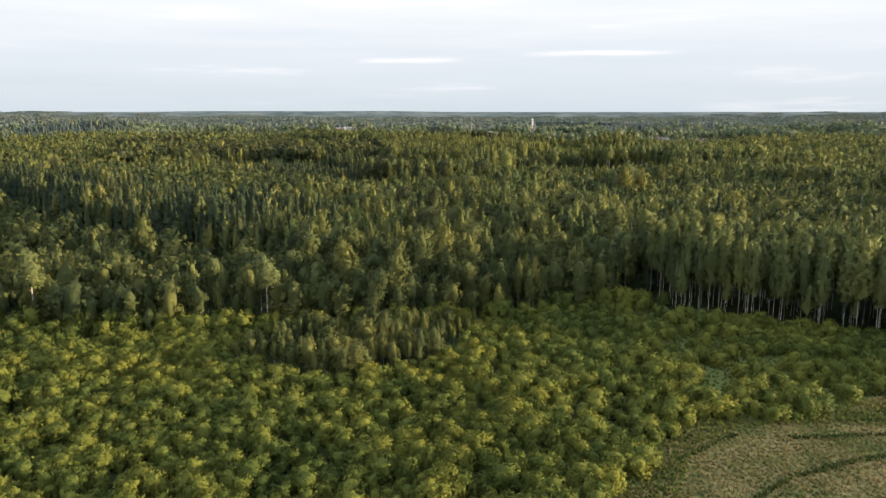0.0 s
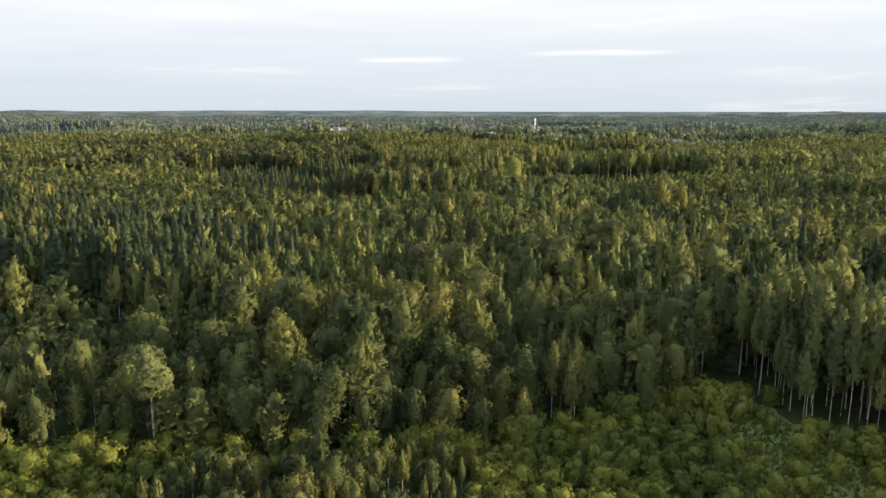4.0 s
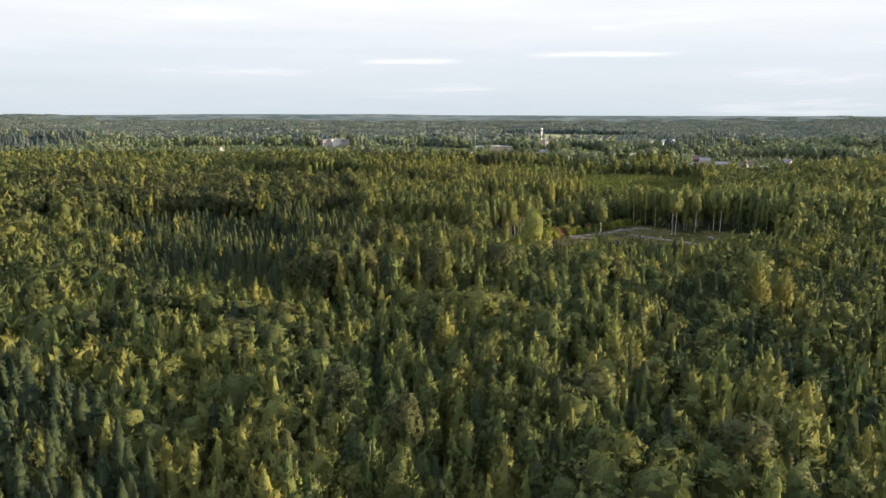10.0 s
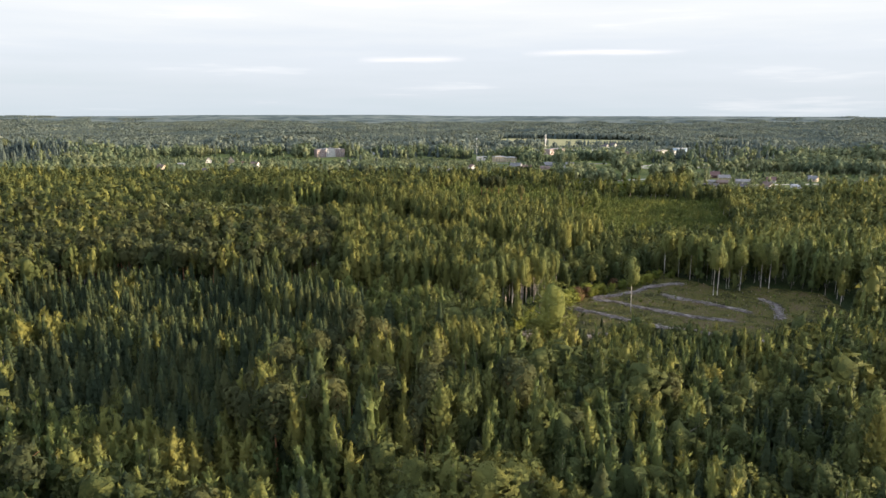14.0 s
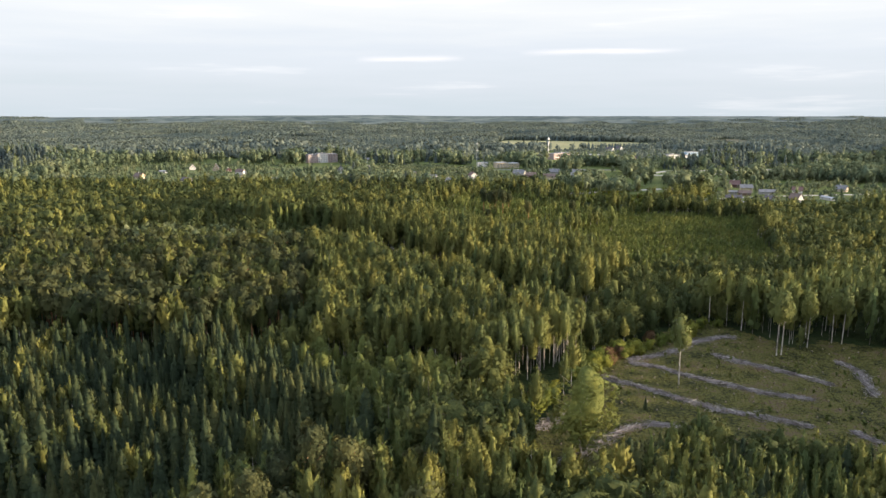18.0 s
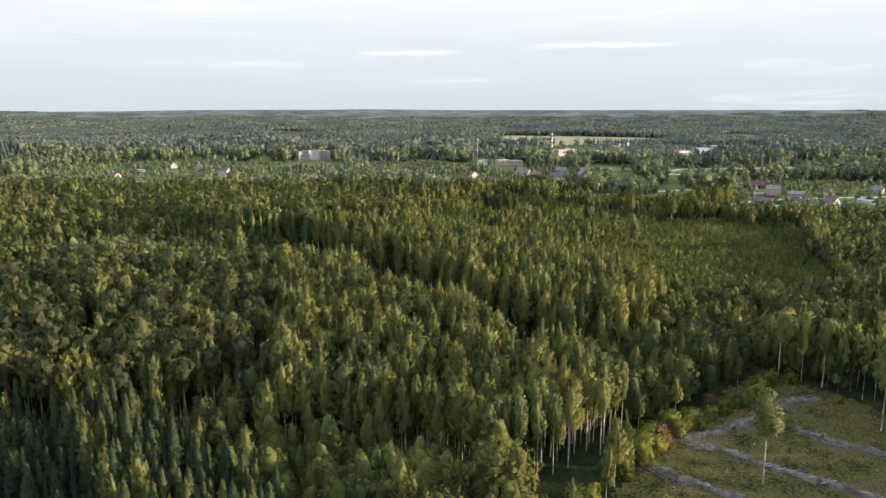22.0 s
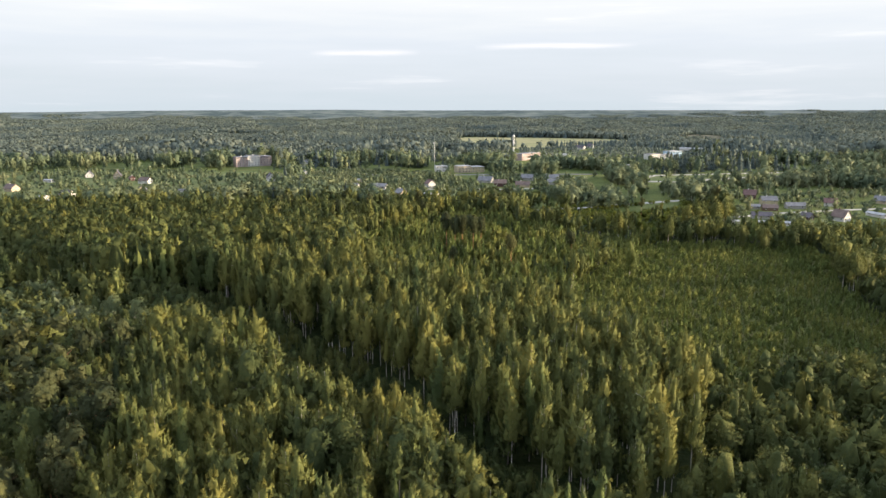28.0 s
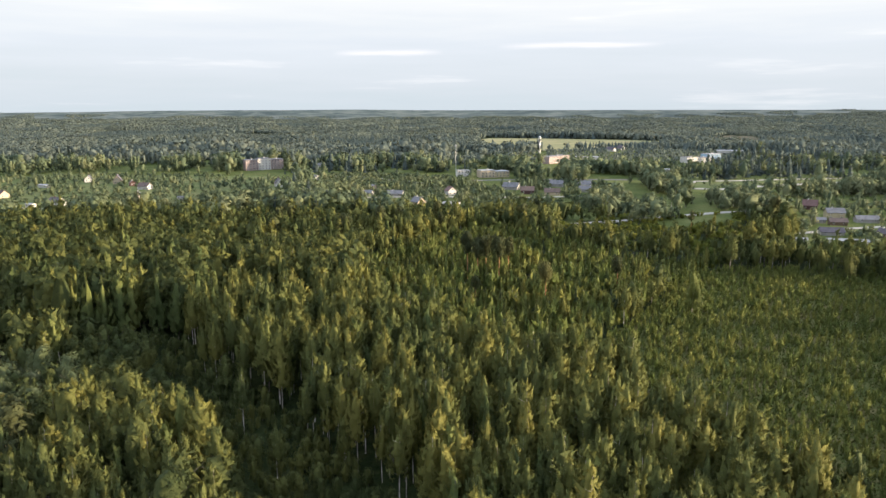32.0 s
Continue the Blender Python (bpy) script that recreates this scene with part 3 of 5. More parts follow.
def lathe(zs, rs, seg, rng, wobble, close=True):
    """Rings of uneven radius joined to a closed lumpy hull."""
    v, t = [], []
    th = np.arange(seg) * 2 * np.pi / seg
    for z, r in zip(zs, rs):
        rr = r * (1 + wobble * rng.uniform(-1, 1, seg))
        v.append(np.stack([rr * np.cos(th + z * 3), rr * np.sin(th + z * 3), np.full(seg, z) + r * 0.25 * rng.uniform(-1, 1, seg) * wobble], 1))
    for a in range(len(zs) - 1):
        for i in range(seg):
            j = (i + 1) % seg
            p, q = a * seg, (a + 1) * seg
            t += [(p + i, p + j, q + j), (p + i, q + j, q + i)]
    v = np.concatenate(v)
    if close:
        v = np.concatenate([v, [(0, 0, zs[-1] + rs[-1] * 0.8)]])
        n = len(v) - 1
        t += [(n - seg + i, n - seg + (i + 1) % seg, n) for i in range(seg)]
    return v, np.array(t)


def limb(a, b, r0, r1, seg=4):
    """A tapered stick from a to b."""
    a, b = np.array(a, float), np.array(b, float)
    d = (b - a) / np.linalg.norm(b - a)
    u = np.cross(d, (0.3, 0.9, 0.1))
    u /= np.linalg.norm(u)
    w = np.cross(d, u)
    th = np.arange(seg) * 2 * np.pi / seg
    ring = np.cos(th)[:, None] * u + np.sin(th)[:, None] * w
    v = np.concatenate([a + r0 * ring, b + r1 * ring])
    t = [(i, (i + 1) % seg, seg + (i + 1) % seg) for i in range(seg)] + [(i, seg + (i + 1) % seg, seg + i) for i in range(seg)]
    return v, np.array(t)


def joined(parts):
    vs, ts, n = [], [], 0
    for v, t in parts:
        vs.append(v)
        ts.append(np.asarray(t) + n)
        n += len(v)
    return np.concatenate(vs), np.concatenate(ts)


def profile(kind, t):
    base, rad, a, b, _, _ = SHAPE[kind]
    peak = (a / (a + b)) ** a * (b / (a + b)) ** b
    r = rad * (np.clip(t, 0.004, 1) ** a) * (np.clip(1 - t, 0.004, 1) ** b) / peak
    if kind == "spruce":
        r = r * (0.72 + 0.42 * ((t * 9) % 1.0))
    return r


def merged(parts):
    """Vertices, triangles, leaf normals and leafiness of several shapes as one."""
    vs, ts, ns, ls, n = [], [], [], [], 0
    for v, t, m, leafy in parts:
        vs.append(v)
        ts.append(np.asarray(t) + n)
        ns.append(m)
        ls.append(np.full(len(v), float(leafy)))
        n += len(v)
    nn = np.concatenate(ns)
    return np.concatenate(vs), np.concatenate(ts), nn / np.linalg.norm(nn, axis=1)[:, None], np.concatenate(ls)


def sprays(c, nor, size, rise, rng, leafy=1.0, slim=0.48):
    """Leafy sprays, one triangle each, that lie on the crown's surface and stick out a little."""
    n = len(c)
    d = np.cross(nor, rng.normal(0, 1, (n, 3)))
    d /= np.linalg.norm(d, axis=1)[:, None]
    d = d * 0.85 + nor * 0.35
    d[:, 2] += rise
    d /= np.linalg.norm(d, axis=1)[:, None]
    w = np.cross(d, nor + rng.normal(0, 0.5, (n, 3)))
    w /= np.linalg.norm(w, axis=1)[:, None]
    s = size * rng.uniform(0.65, 1.3, n)[:, None]
    q = np.stack([c - slim * s * w - 0.38 * s * d, c + slim * s * w - 0.34 * s * d, c + 0.72 * s * d], 1)
    back = (np.cross(q[:, 1] - q[:, 0], q[:, 2] - q[:, 0]) * nor).sum(1) < 0
    q[back] = q[back][:, ::-1]
    m = nor + rng.normal(0, 0.28, (n, 3))
    return q.reshape(-1, 3), np.arange(3 * n).reshape(-1, 3), np.repeat(m, 3, 0), leafy


LUMPS = {"birch": 0.16, "clean": 0.2, "lone": 0.3, "broad": 0.26, "aspen": 0.15, "pine": 0.34, "alder": 0.24, "willow": 0.26, "bush": 0.1, "sapling": 0.25}
RISE = {"birch": 1.3, "clean": 0.9, "lone": 0.4, "aspen": 1.6, "sapling": 1.2, "pine": 0.1, "bush": 0.45}


def unit(v):
    return v / (np.linalg.norm(v, axis=-1, keepdims=True) + 1e-9)


def crown(kind, rng, tufts, size, boughs, rings, seg, core, clumps, leafy=1.0):
    """A crown one tree high: leafy sprays gathered in clumps round a small shaded core. Spruces carry tiers of branches."""
    base, rad = SHAPE[kind][:2]
    top = 1 - base
    out = []
    if kind == "spruce":
        for i in range(boughs):
            f = i / boughs
            z0, z1 = base + top * f, base + top * min(1.0, f + 1.75 / boughs)
            r0 = rad * (1 - f) ** 0.9 * rng.uniform(0.9, 1.1) + 0.006
            th = np.arange(seg) * 2 * np.pi / seg + rng.uniform(0, 6)
            k = (0.86 if tufts else 1.0) * r0 * (1 + 0.25 * rng.uniform(-1, 1, seg))
            v = np.concatenate([np.stack([k * np.cos(th), k * np.sin(th), z0 - 0.012 + 0.02 * rng.uniform(-1, 1, seg)], 1), [(0, 0, z1)]])
            t = np.array([(a, (a + 1) % seg, seg) for a in range(seg)])
            nn = np.concatenate([np.stack([np.cos(th), np.sin(th), np.full(seg, 0.25)], 1), [(0, 0, 1)]])
            out.append((v, t, nn, 0.55))
            n = tufts // boughs
            if n > 0:
                th = rng.uniform(0, 6.283, n)
                g = rng.uniform(0.30, 1.04, n) ** 0.7
                c = np.stack([r0 * g * np.cos(th), r0 * g * np.sin(th), z1 + (z0 - z1) * g * 0.98], 1)
                nor = np.stack([np.cos(th), np.sin(th), np.full(n, 0.45)], 1)
                out.append(sprays(c, unit(nor), size * 0.85 * (1 - 0.6 * f), -0.1, rng, leafy))
        return merged(out)
    upright = kind in ("birch", "clean", "aspen", "sapling")
    lump = LUMPS[kind]
    ph = rng.uniform(0, 6, 4)
    m0 = rng.integers(2, 4)

    def reach(h, t):
        return 1 + lump * (0.42 * np.sin(m0 * h + 7 * t + ph[0]) + 0.38 * np.sin((m0 + 2) * h - 15 * t + ph[1]) + 0.26 * np.sin(7 * h + 27 * t + ph[2]))

    def wander(t):
        """How far the crown's middle leans aside at the height t."""
        return 0.22 * rad * t * np.sin(4 * t + ph[0]), 0.22 * rad * t * np.cos(3.4 * t + ph[1])

    def radius(h, t):
        return profile(kind, t) * reach(h, t)
    # the core: an uneven closed hull deep in the crown
    tz = np.linspace(0.07, 1 - 0.75 / rings, rings)
    th = np.arange(seg) * 2 * np.pi / seg
    v, tr = [], []
    for i, t in enumerate(tz):
        h = th + 0.5 * i * 2 * np.pi / seg
        r = radius(h, np.full(seg, t)) * (1 + 0.25 * rng.uniform(-1, 1, seg)) * core * (0.7 if i == 0 else 1.0)
        ox, oy = wander(t)
        v.append(np.stack([ox + r * np.cos(h), oy + r * np.sin(h), base + top * (t + (0.4 / rings) * rng.uniform(-1, 1, seg))], 1))
    v = np.concatenate(v + [np.array([(*wander(np.array(1.0)), base + top * (1 - (0.3 if tufts else 0.0) / rings))])])
    for i in range(rings - 1):
        for k in range(seg):
            m, q, w = (k + 1) % seg, i * seg, (i + 1) * seg
            tr += [(q + k, q + m, w + k), (q + m, w + m, w + k)]
    q = (rings - 1) * seg
    tr += [(q + k, q + (k + 1) % seg, len(v) - 1) for k in range(seg)]
    tr = np.array(tr)
    flat = unit(np.cross(v[tr[:, 1]] - v[tr[:, 0]], v[tr[:, 2]] - v[tr[:, 0]]))
    soft = np.zeros_like(v)
    for k in range(3):
        np.add.at(soft, tr[:, k], flat)
    soft = unit(soft)
    soft[-1] = (0, 0, 1)
    out.append((v, tr, soft + rng.normal(0, 0.3, v.shape), 0.84 * leafy))
    if not tufts:
        return merged(out)
    # clumps of leaves at the limbs' ends
    cand = rng.uniform(0.02, 0.97, clumps * 12)
    cand = cand[rng.uniform(0, 1, len(cand)) < 0.25 + 0.75 * profile(kind, cand) / rad]
    clumps = min(len(cand), int(clumps * 2.2) if upright else clumps)
    ct = np.sort(rng.choice(cand, clumps, replace=False))
    ch = np.arange(clumps) * 2.399 + rng.uniform(0, 6.3) + rng.normal(0, 0.3, clumps)
    share = profile(kind, ct) / rad
    cr = radius(ch, ct) * (0.76 if kind == "bush" else 0.80 if upright else 0.66)
    ox, oy = wander(ct)
    cc = np.stack([ox + cr * np.cos(ch), oy + cr * np.sin(ch), base + top * ct], 1)
    rc = rad * (0.16 + 0.36 * share) * rng.uniform(0.75, 1.25, clumps) * (0.75 if kind == "bush" else 0.58 if upright else 0.9)
    way = unit(np.stack([np.cos(ch), np.sin(ch), (0.6 if kind == "bush" else 0.25) + 1.6 * np.clip(ct - 0.45, 0, 1)], 1))
    which = rng.choice(clumps, tufts, p=rc ** 2 / (rc ** 2).sum())
    u = unit(rng.normal(0, 1, (tufts, 3)) + 0.85 * way[which])
    g = rng.uniform(0.45, 1.0, tufts)[:, None] ** 0.5
    stretch = np.array([1, 1, 1.7 if upright else 1.35 if kind in ("pine", "lone") else 0.95])
    c = cc[which] + rc[which][:, None] * u * g * stretch
    c[:, 2] = np.minimum(c[:, 2], 1.02)
    out.append(sprays(c, unit((0.25 if upright else 0.4) * u + way[which]), size * (1.3 if upright else 1.0), RISE.get(kind, 0.3), rng, leafy, 0.30 if upright else 0.48))
    # the leader
    n = max(2, tufts // 22)
    t = rng.uniform(0.86, 0.99, n)
    ox, oy = wander(t)
    h = rng.uniform(0, 6.283, n)
    r = profile(kind, t) * rng.uniform(0.1, 0.6, n)
    c = np.stack([ox + r * np.cos(h), oy + r * np.sin(h), base + top * t], 1)
    out.append(sprays(c, unit(np.stack([np.cos(h), np.sin(h), np.full(n, 0.9)], 1)), size * 0.8, 1.8, rng, leafy, 0.25))
    return merged(out)


def stem(kind, rng, limbs, seg=6):
    """A tapered, slightly bent trunk one tree high, with limbs that carry the crown."""
    base, rad, _, _, _, r = SHAPE[kind]
    lean = rng.uniform(-0.02, 0.02, 2)
    zs = [-0.01, 0.3, 0.6, 0.92] if kind not in ("alder", "willow", "bush", "pine") else [-0.01, 0.25, 0.5, 0.74]
    pts = [np.array([lean[0] * z, lean[1] * z, z]) + (0 if z < 0 else rng.uniform(-0.004, 0.004)) for z in zs]
    rr = [r * 1.25, r, r * 0.65, r * 0.2]
    th = np.arange(seg) * 2 * np.pi / seg
    v = np.concatenate([p + r_ * np.stack([np.cos(th), np.sin(th), 0 * th], 1) for p, r_ in zip(pts, rr)])
    t = [q for k in range(3) for i in range(seg) for q in ((k * seg + i, k * seg + (i + 1) % seg, (k + 1) * seg + (i + 1) % seg), (k * seg + i, (k + 1) * seg + (i + 1) % seg, (k + 1) * seg + i))]
    out, join = [(v, np.array(t))], []
    n = len(v)
    for i in range(limbs):
        z = base + (0.9 - base) * (i + rng.uniform(0.1, 0.9)) / limbs * 0.85
        a = rng.uniform(0, 6.3)
        reach = float(profile(kind, np.array((z - base) / (1 - base) + 0.05))) * 0.85
        out.append(limb((lean[0] * z, lean[1] * z, z), (reach * math.cos(a), reach * math.sin(a), z + (0.02 if kind == "spruce" else 0.8 * reach)), r * 0.38, r * 0.08, 3))
        # the fork: each limb grows out of the trunk's nearest ring
        ring = int(np.argmin([abs(z - q) for q in zs]))
        join.append((n, n + 1, ring * seg + i % seg))
        n += 6
    v, t = joined(out)
    return v, np.concatenate([t, np.array(join, int).reshape(-1, 3)])


rng = np.random.default_rng(7)
VARIANTS = 4
FULL, HALF, LOW, WIDE, FAR = {}, {}, {}, {}, {}
for kind in SHAPE:
    # length of a spray in heights, by kind
    leaf = {"birch": 0.030, "clean": 0.029, "lone": 0.027, "broad": 0.030, "aspen": 0.032, "spruce": 0.040, "pine": 0.034, "alder": 0.033, "willow": 0.042, "bush": 0.085, "sapling": 0.13}[kind]
    tiers = (13, 9, 6, 4) if kind == "spruce" else (0, 0, 0, 0)
    few = {"sapling": 0.12, "pine": 0.75, "lone": 0.75, "bush": 1.0}.get(kind, 1.0)
    thin = kind == "sapling"
    for _ in range(VARIANTS):
        FULL.setdefault(kind, []).append((stem(kind, rng, 0 if kind == "bush" else 12), crown(kind, rng, int(1500 * few), leaf, tiers[0], 5 if thin else 6, 6 if thin else 8, 0.50, 10 if thin else 56 if kind == "bush" else 34)))
        HALF.setdefault(kind, []).append((stem(kind, rng, 2 if kind != "bush" else 0, 4), crown(kind, rng, int((420 if kind == "alder" else 350) * few), leaf * (1.4 if kind == "bush" else 1.75), tiers[1], 4, 5, 0.68 if kind == "bush" else 0.52, 8 if thin else 40 if kind == "bush" else 24)))
        LOW.setdefault(kind, []).append((stem(kind, rng, 0, 3), crown(kind, rng, int(116 * few), leaf * 2.6, tiers[2], 3, 4, 0.56, 4 if thin else 13, 0.92)))
        WIDE.setdefault(kind, []).append((None, crown(kind, rng, int(44 * max(few, 0.5)), leaf * 3.5, tiers[3], 2, 4, 0.6, 7, 0.84)))
        v, t, nv, lf = crown(kind, rng, 5, leaf * 6, 2, 2, 4, 0.85, 3, 0.7)
        FAR.setdefault(kind, []).append((None, (v, t, unit(0.7 * nv + np.array([0.0, 0.0, 0.35])), lf)))

# ---- stands: outline, metres between trees, share of each kind, height, spread of the height, breadth of the crowns ----
SCRUB = [(-175, 52), (-175, 160), (-106, 157), (-69, 150), (-42, 157), (-11, 156), (14, 161), (38, 172), (53, 176), (58, 165), (82, 152), (94, 145), (165, 112), (165, 52)]
# the wide ride between the two birch stands, full of low alders
GAP = [(-16, 591), (-2, 583), (9, 573), (15, 551), (24, 541), (33, 536), (45, 538), (39, 562), (32, 570), (21, 585), (8, 615), (-3, 634), (-19, 656), (-33, 674), (-50, 698), (-78, 726), (-90, 720), (-64, 688), (-46, 652), (-29, 622)]
STANDS = []
STANDS.append((GAP, 3.0, {"alder": 1.0}, 4.4, 0.3))
STANDS.append(([(-66, 636), (-56, 645), (-42, 635), (-28, 620), (-16, 589), (-2, 581), (9, 571), (14, 549), (23, 539), (33, 534), (44, 517), (51, 502), (42, 491.6), (30.6, 480.9), (21, 474), (0, 486), (-32, 493), (-44, 540), (-58, 590)], 4.2, {"birch": 0.84, "alder": 0.10, "aspen": 0.06}, 19.5, 0.09))
STANDS.append(([(-260, 600), (-215, 470), (-164, 487), (-135, 512), (-100, 505), (-61, 497), (-46, 520), (-52, 560), (-62, 600), (-70, 632), (-94, 634), (-198, 645)], 4.2, {"pine": 0.40, "birch": 0.45, "alder": 0.15}, 18.5, 0.1))
STANDS.append(([(-44, 134), (-33, 148), (-11, 155), (8, 156), (-2, 132), (-20, 122)], 2.7, {"birch": 0.45, "alder": 0.55}, 5.6, 0.22))
STANDS.append((SCRUB, 2.5, {"bush": 1.0}, 2.8, 0.22))
STANDS.append(([(-230, 160), (-106, 157), (-69, 150), (-42, 157), (-11, 156), (14, 161), (18, 180), (-30, 190), (-56.9, 202.9), (-64.8, 210.5), (-127.2, 245.4), (-192.8, 313.4), (-251.1, 374), (-311, 325.2)], 4.8, {"alder": 0.86, "birch": 0.14}, 11.0, 0.16))
STANDS.append(([(-30, 190), (18, 181), (14, 161), (38, 172), (46, 182), (47.8, 215.3), (-23.9, 215.3)], 4.4, {"birch": 0.40, "alder": 0.42, "aspen": 0.18}, 13.5, 0.16))
STANDS.append(([(54, 188), (58, 166), (82, 153), (94, 146), (160, 114), (215, 100), (215, 155), (130, 182), (67.9, 202.9)], 3.5, {"clean": 1.0}, 20.0, 0.06))
STANDS.append(([(43, 190), (67.9, 202.9), (130, 182), (220, 155), (274.8, 266.5), (117.8, 266.5), (59.4, 233.2)], 4.8, {"alder": 0.40, "birch": 0.12, "spruce": 0.48}, 14.0, 0.14))
STANDS.append(([(-49.9, 207.7), (-59.7, 215.3), (-128.9, 253), (-194.5, 323.2), (-252.6, 381.6), (-230.7, 397.9), (-199.6, 381.6), (-133.2, 325.2), (-88.7, 300.6), (-61.6, 279.2), (-29.6, 237.9)], 3.4, {"spruce": 0.85, "birch": 0.15}, 17.0, 0.14))
STANDS.append(([(-42.6, 354.8), (-40.3, 396.9), (-19.1, 400.7), (0.2, 418.9), (21.3, 395), (25.3, 344.9), (-19.3, 342.9)], 4.4, {"pine": 0.22, "birch": 0.5, "aspen": 0.2, "spruce": 0.08}, 20.0, 0.14))
STANDS.append(([(44, 295.7), (56.4, 340), (69.5, 388.3), (183.1, 391.2), (233.5, 325.2), (206.1, 268.5), (117.7, 272.3)], 3.3, {"aspen": 0.20, "spruce": 0.45, "alder": 0.30, "birch": 0.05}, 11.0, 0.16, 1.15))
STANDS.append(([(44.4, 396.9), (48.1, 419.8), (59.5, 432.2), (70.9, 439.8), (91, 437), (112.9, 438.9), (133.8, 443.6), (172.1, 438.9), (183.1, 393.1), (109.8, 396), (69.5, 390.2), (38.7, 392.1)], 2.4, {"aspen": 0.55, "spruce": 0.25, "alder": 0.20}, 13.5, 0.12))
STANDS.append(([(-106, 428.4), (-134.9, 383.5), (-87.1, 360.6), (-44.5, 356.7), (-41.2, 396.9), (-33.5, 404.6), (-4.6, 421.7), (-18.9, 436), (-35.1, 442.7), (-45.7, 431.3), (-67.9, 418.9)], 3.3, {"spruce": 0.93, "birch": 0.07}, 11.5, 0.24))
STANDS.append(([(-254.1, 574.9), (-203.1, 532), (-146.9, 437.9), (-106, 428.4), (-67.9, 418.9), (-45.7, 431.3), (-35.1, 442.7), (-52.2, 450.3), (-80.4, 488.7), (-89.6, 527.2), (-105.3, 570.2), (-136.1, 589.2), (-160.6, 589.2), (-206.7, 590.2)], 3.2, {"spruce": 0.88, "birch": 0.12}, 10.2, 0.2))
STANDS.append(([(-80.4, 488.7), (-71.8, 504.1), (-41.6, 473.2), (-20.7, 456), (-30.4, 438.9), (-52.3, 447.5)], 3.2, {"spruce": 0.9, "birch": 0.1}, 15.0, 0.15))
STANDS.append(([(-43.5, 475.1), (-39.6, 486.7), (-23.5, 491.6), (0.2, 485.8), (15.4, 472.2), (7.8, 457.9), (-18.9, 452.2), (-33.1, 461.7)], 4.6, {"broad": 0.85, "alder": 0.15}, 11.0, 0.14))
STANDS.append(([(-39.6, 486.7), (-32, 493.5), (-26.2, 519.5), (-11, 541.5), (4.1, 557.8), (16.4, 560.6), (32.4, 544.4), (43.8, 517.6), (51.5, 502.2), (42, 491.6), (30.6, 480.9), (21.1, 474.1), (0.2, 485.8)], 4.5, {"birch": 0.92, "aspen": 0.08}, 20.0, 0.10))
STANDS.append(([(-281.2, 622.5), (-239.9, 576.8), (-206.7, 591.1), (-136.1, 590.2), (-105.2, 572.1), (-91.5, 530), (-60.3, 523.3), (-48.8, 546.3), (-56, 606.4), (-94.3, 633.9), (-198.2, 645.3)], 3.9, {"pine": 0.62, "birch": 0.25, "spruce": 0.13}, 19.5, 0.1))
STANDS.append(([(-97, 641.5), (-55.8, 630.1), (-37, 649.1), (-59.2, 684), (-72.2, 713), (-90.7, 722), (-103.9, 713), (-88.2, 681), (-72.5, 660.5)], 4.4, {"alder": 0.9, "birch": 0.1}, 10.0, 0.14))
STANDS.append(([(-209.9, 670), (-182.1, 720), (-133.7, 718), (-87.3, 681), (-72.5, 660.5), (-84.9, 632), (-131.6, 649.1)], 5.0, {"willow": 0.5, "alder": 0.4, "birch": 0.10}, 10.5, 0.14))
STANDS.append(([(-157.4, 764), (-136.2, 742), (-102, 716), (-75.9, 714), (-57.1, 733), (-66.2, 773), (-80.8, 819), (-119.7, 825), (-161.7, 797)], 4.9, {"alder": 0.6, "aspen": 0.4}, 22.0, 0.08))
STANDS.append(([(-60.8, 744), (-63.8, 708), (-55.5, 683), (-30.5, 636.8), (-5.2, 614.9), (12.6, 595), (28.6, 565.4), (47.6, 546.3), (68.3, 555.9), (85.1, 584.5), (86.8, 614.9), (75.5, 636.8), (66, 664.3), (43.5, 679), (26.7, 696), (11.8, 720), (-17.1, 742)], 4.5, {"birch": 0.9, "aspen": 0.1}, 20.0, 0.10))
STANDS.append(([(-71.7, 794), (-58.6, 819), (-19.7, 805), (-8.6, 757), (-17.1, 744), (-55.2, 748)], 4.2, {"alder": 0.5, "birch": 0.5}, 20.0, 0.08))
STANDS.append(([(-17.8, 825), (-6.8, 764), (11.8, 722), (28.6, 697), (45.4, 681), (62.2, 679), (78.9, 723), (98.4, 747), (112.2, 775), (113.7, 834), (65.4, 906), (19.3, 897)], 3.2, {"spruce": 0.06, "aspen": 0.34, "sapling": 0.45, "birch": 0.15}, 7.5, 0.25))
STANDS.append(([(104.3, 870), (124.8, 834), (149.9, 828), (190.4, 856), (242.3, 912), (242.1, 933), (217.1, 942), (166.9, 902), (130, 892)], 6.5, {"birch": 0.15, "alder": 0.35, "bush": 0.5}, 7.5, 0.3))
STANDS.append(([(114.1, 773), (139.8, 808), (156.4, 819), (190.4, 854), (149.9, 827), (124.9, 832), (111.9, 838)], 2.6, {"aspen": 0.7, "bush": 0.3}, 6.0, 0.2))
STANDS.append(([(38.2, 517.6), (47.6, 544.4), (68.3, 555.9), (85.1, 584.5), (86.8, 613), (101.9, 603.5), (131, 609.2), (162, 613), (160.8, 560.6), (128, 532), (106.2, 536.7), (70.4, 506.1), (54.3, 497.4)], 4.9, {"alder": 0.8, "birch": 0.2}, 11.5, 0.16))
STANDS.append(([(106.2, 536.7), (112, 527.2), (120.5, 520.5), (129.2, 509.9), (147.2, 504.1), (167.3, 490.6), (228, 493.5), (227.3, 532), (160.8, 560.6), (128, 532.9)], 5.2, {"clean": 0.7, "aspen": 0.3}, 20.5, 0.08))
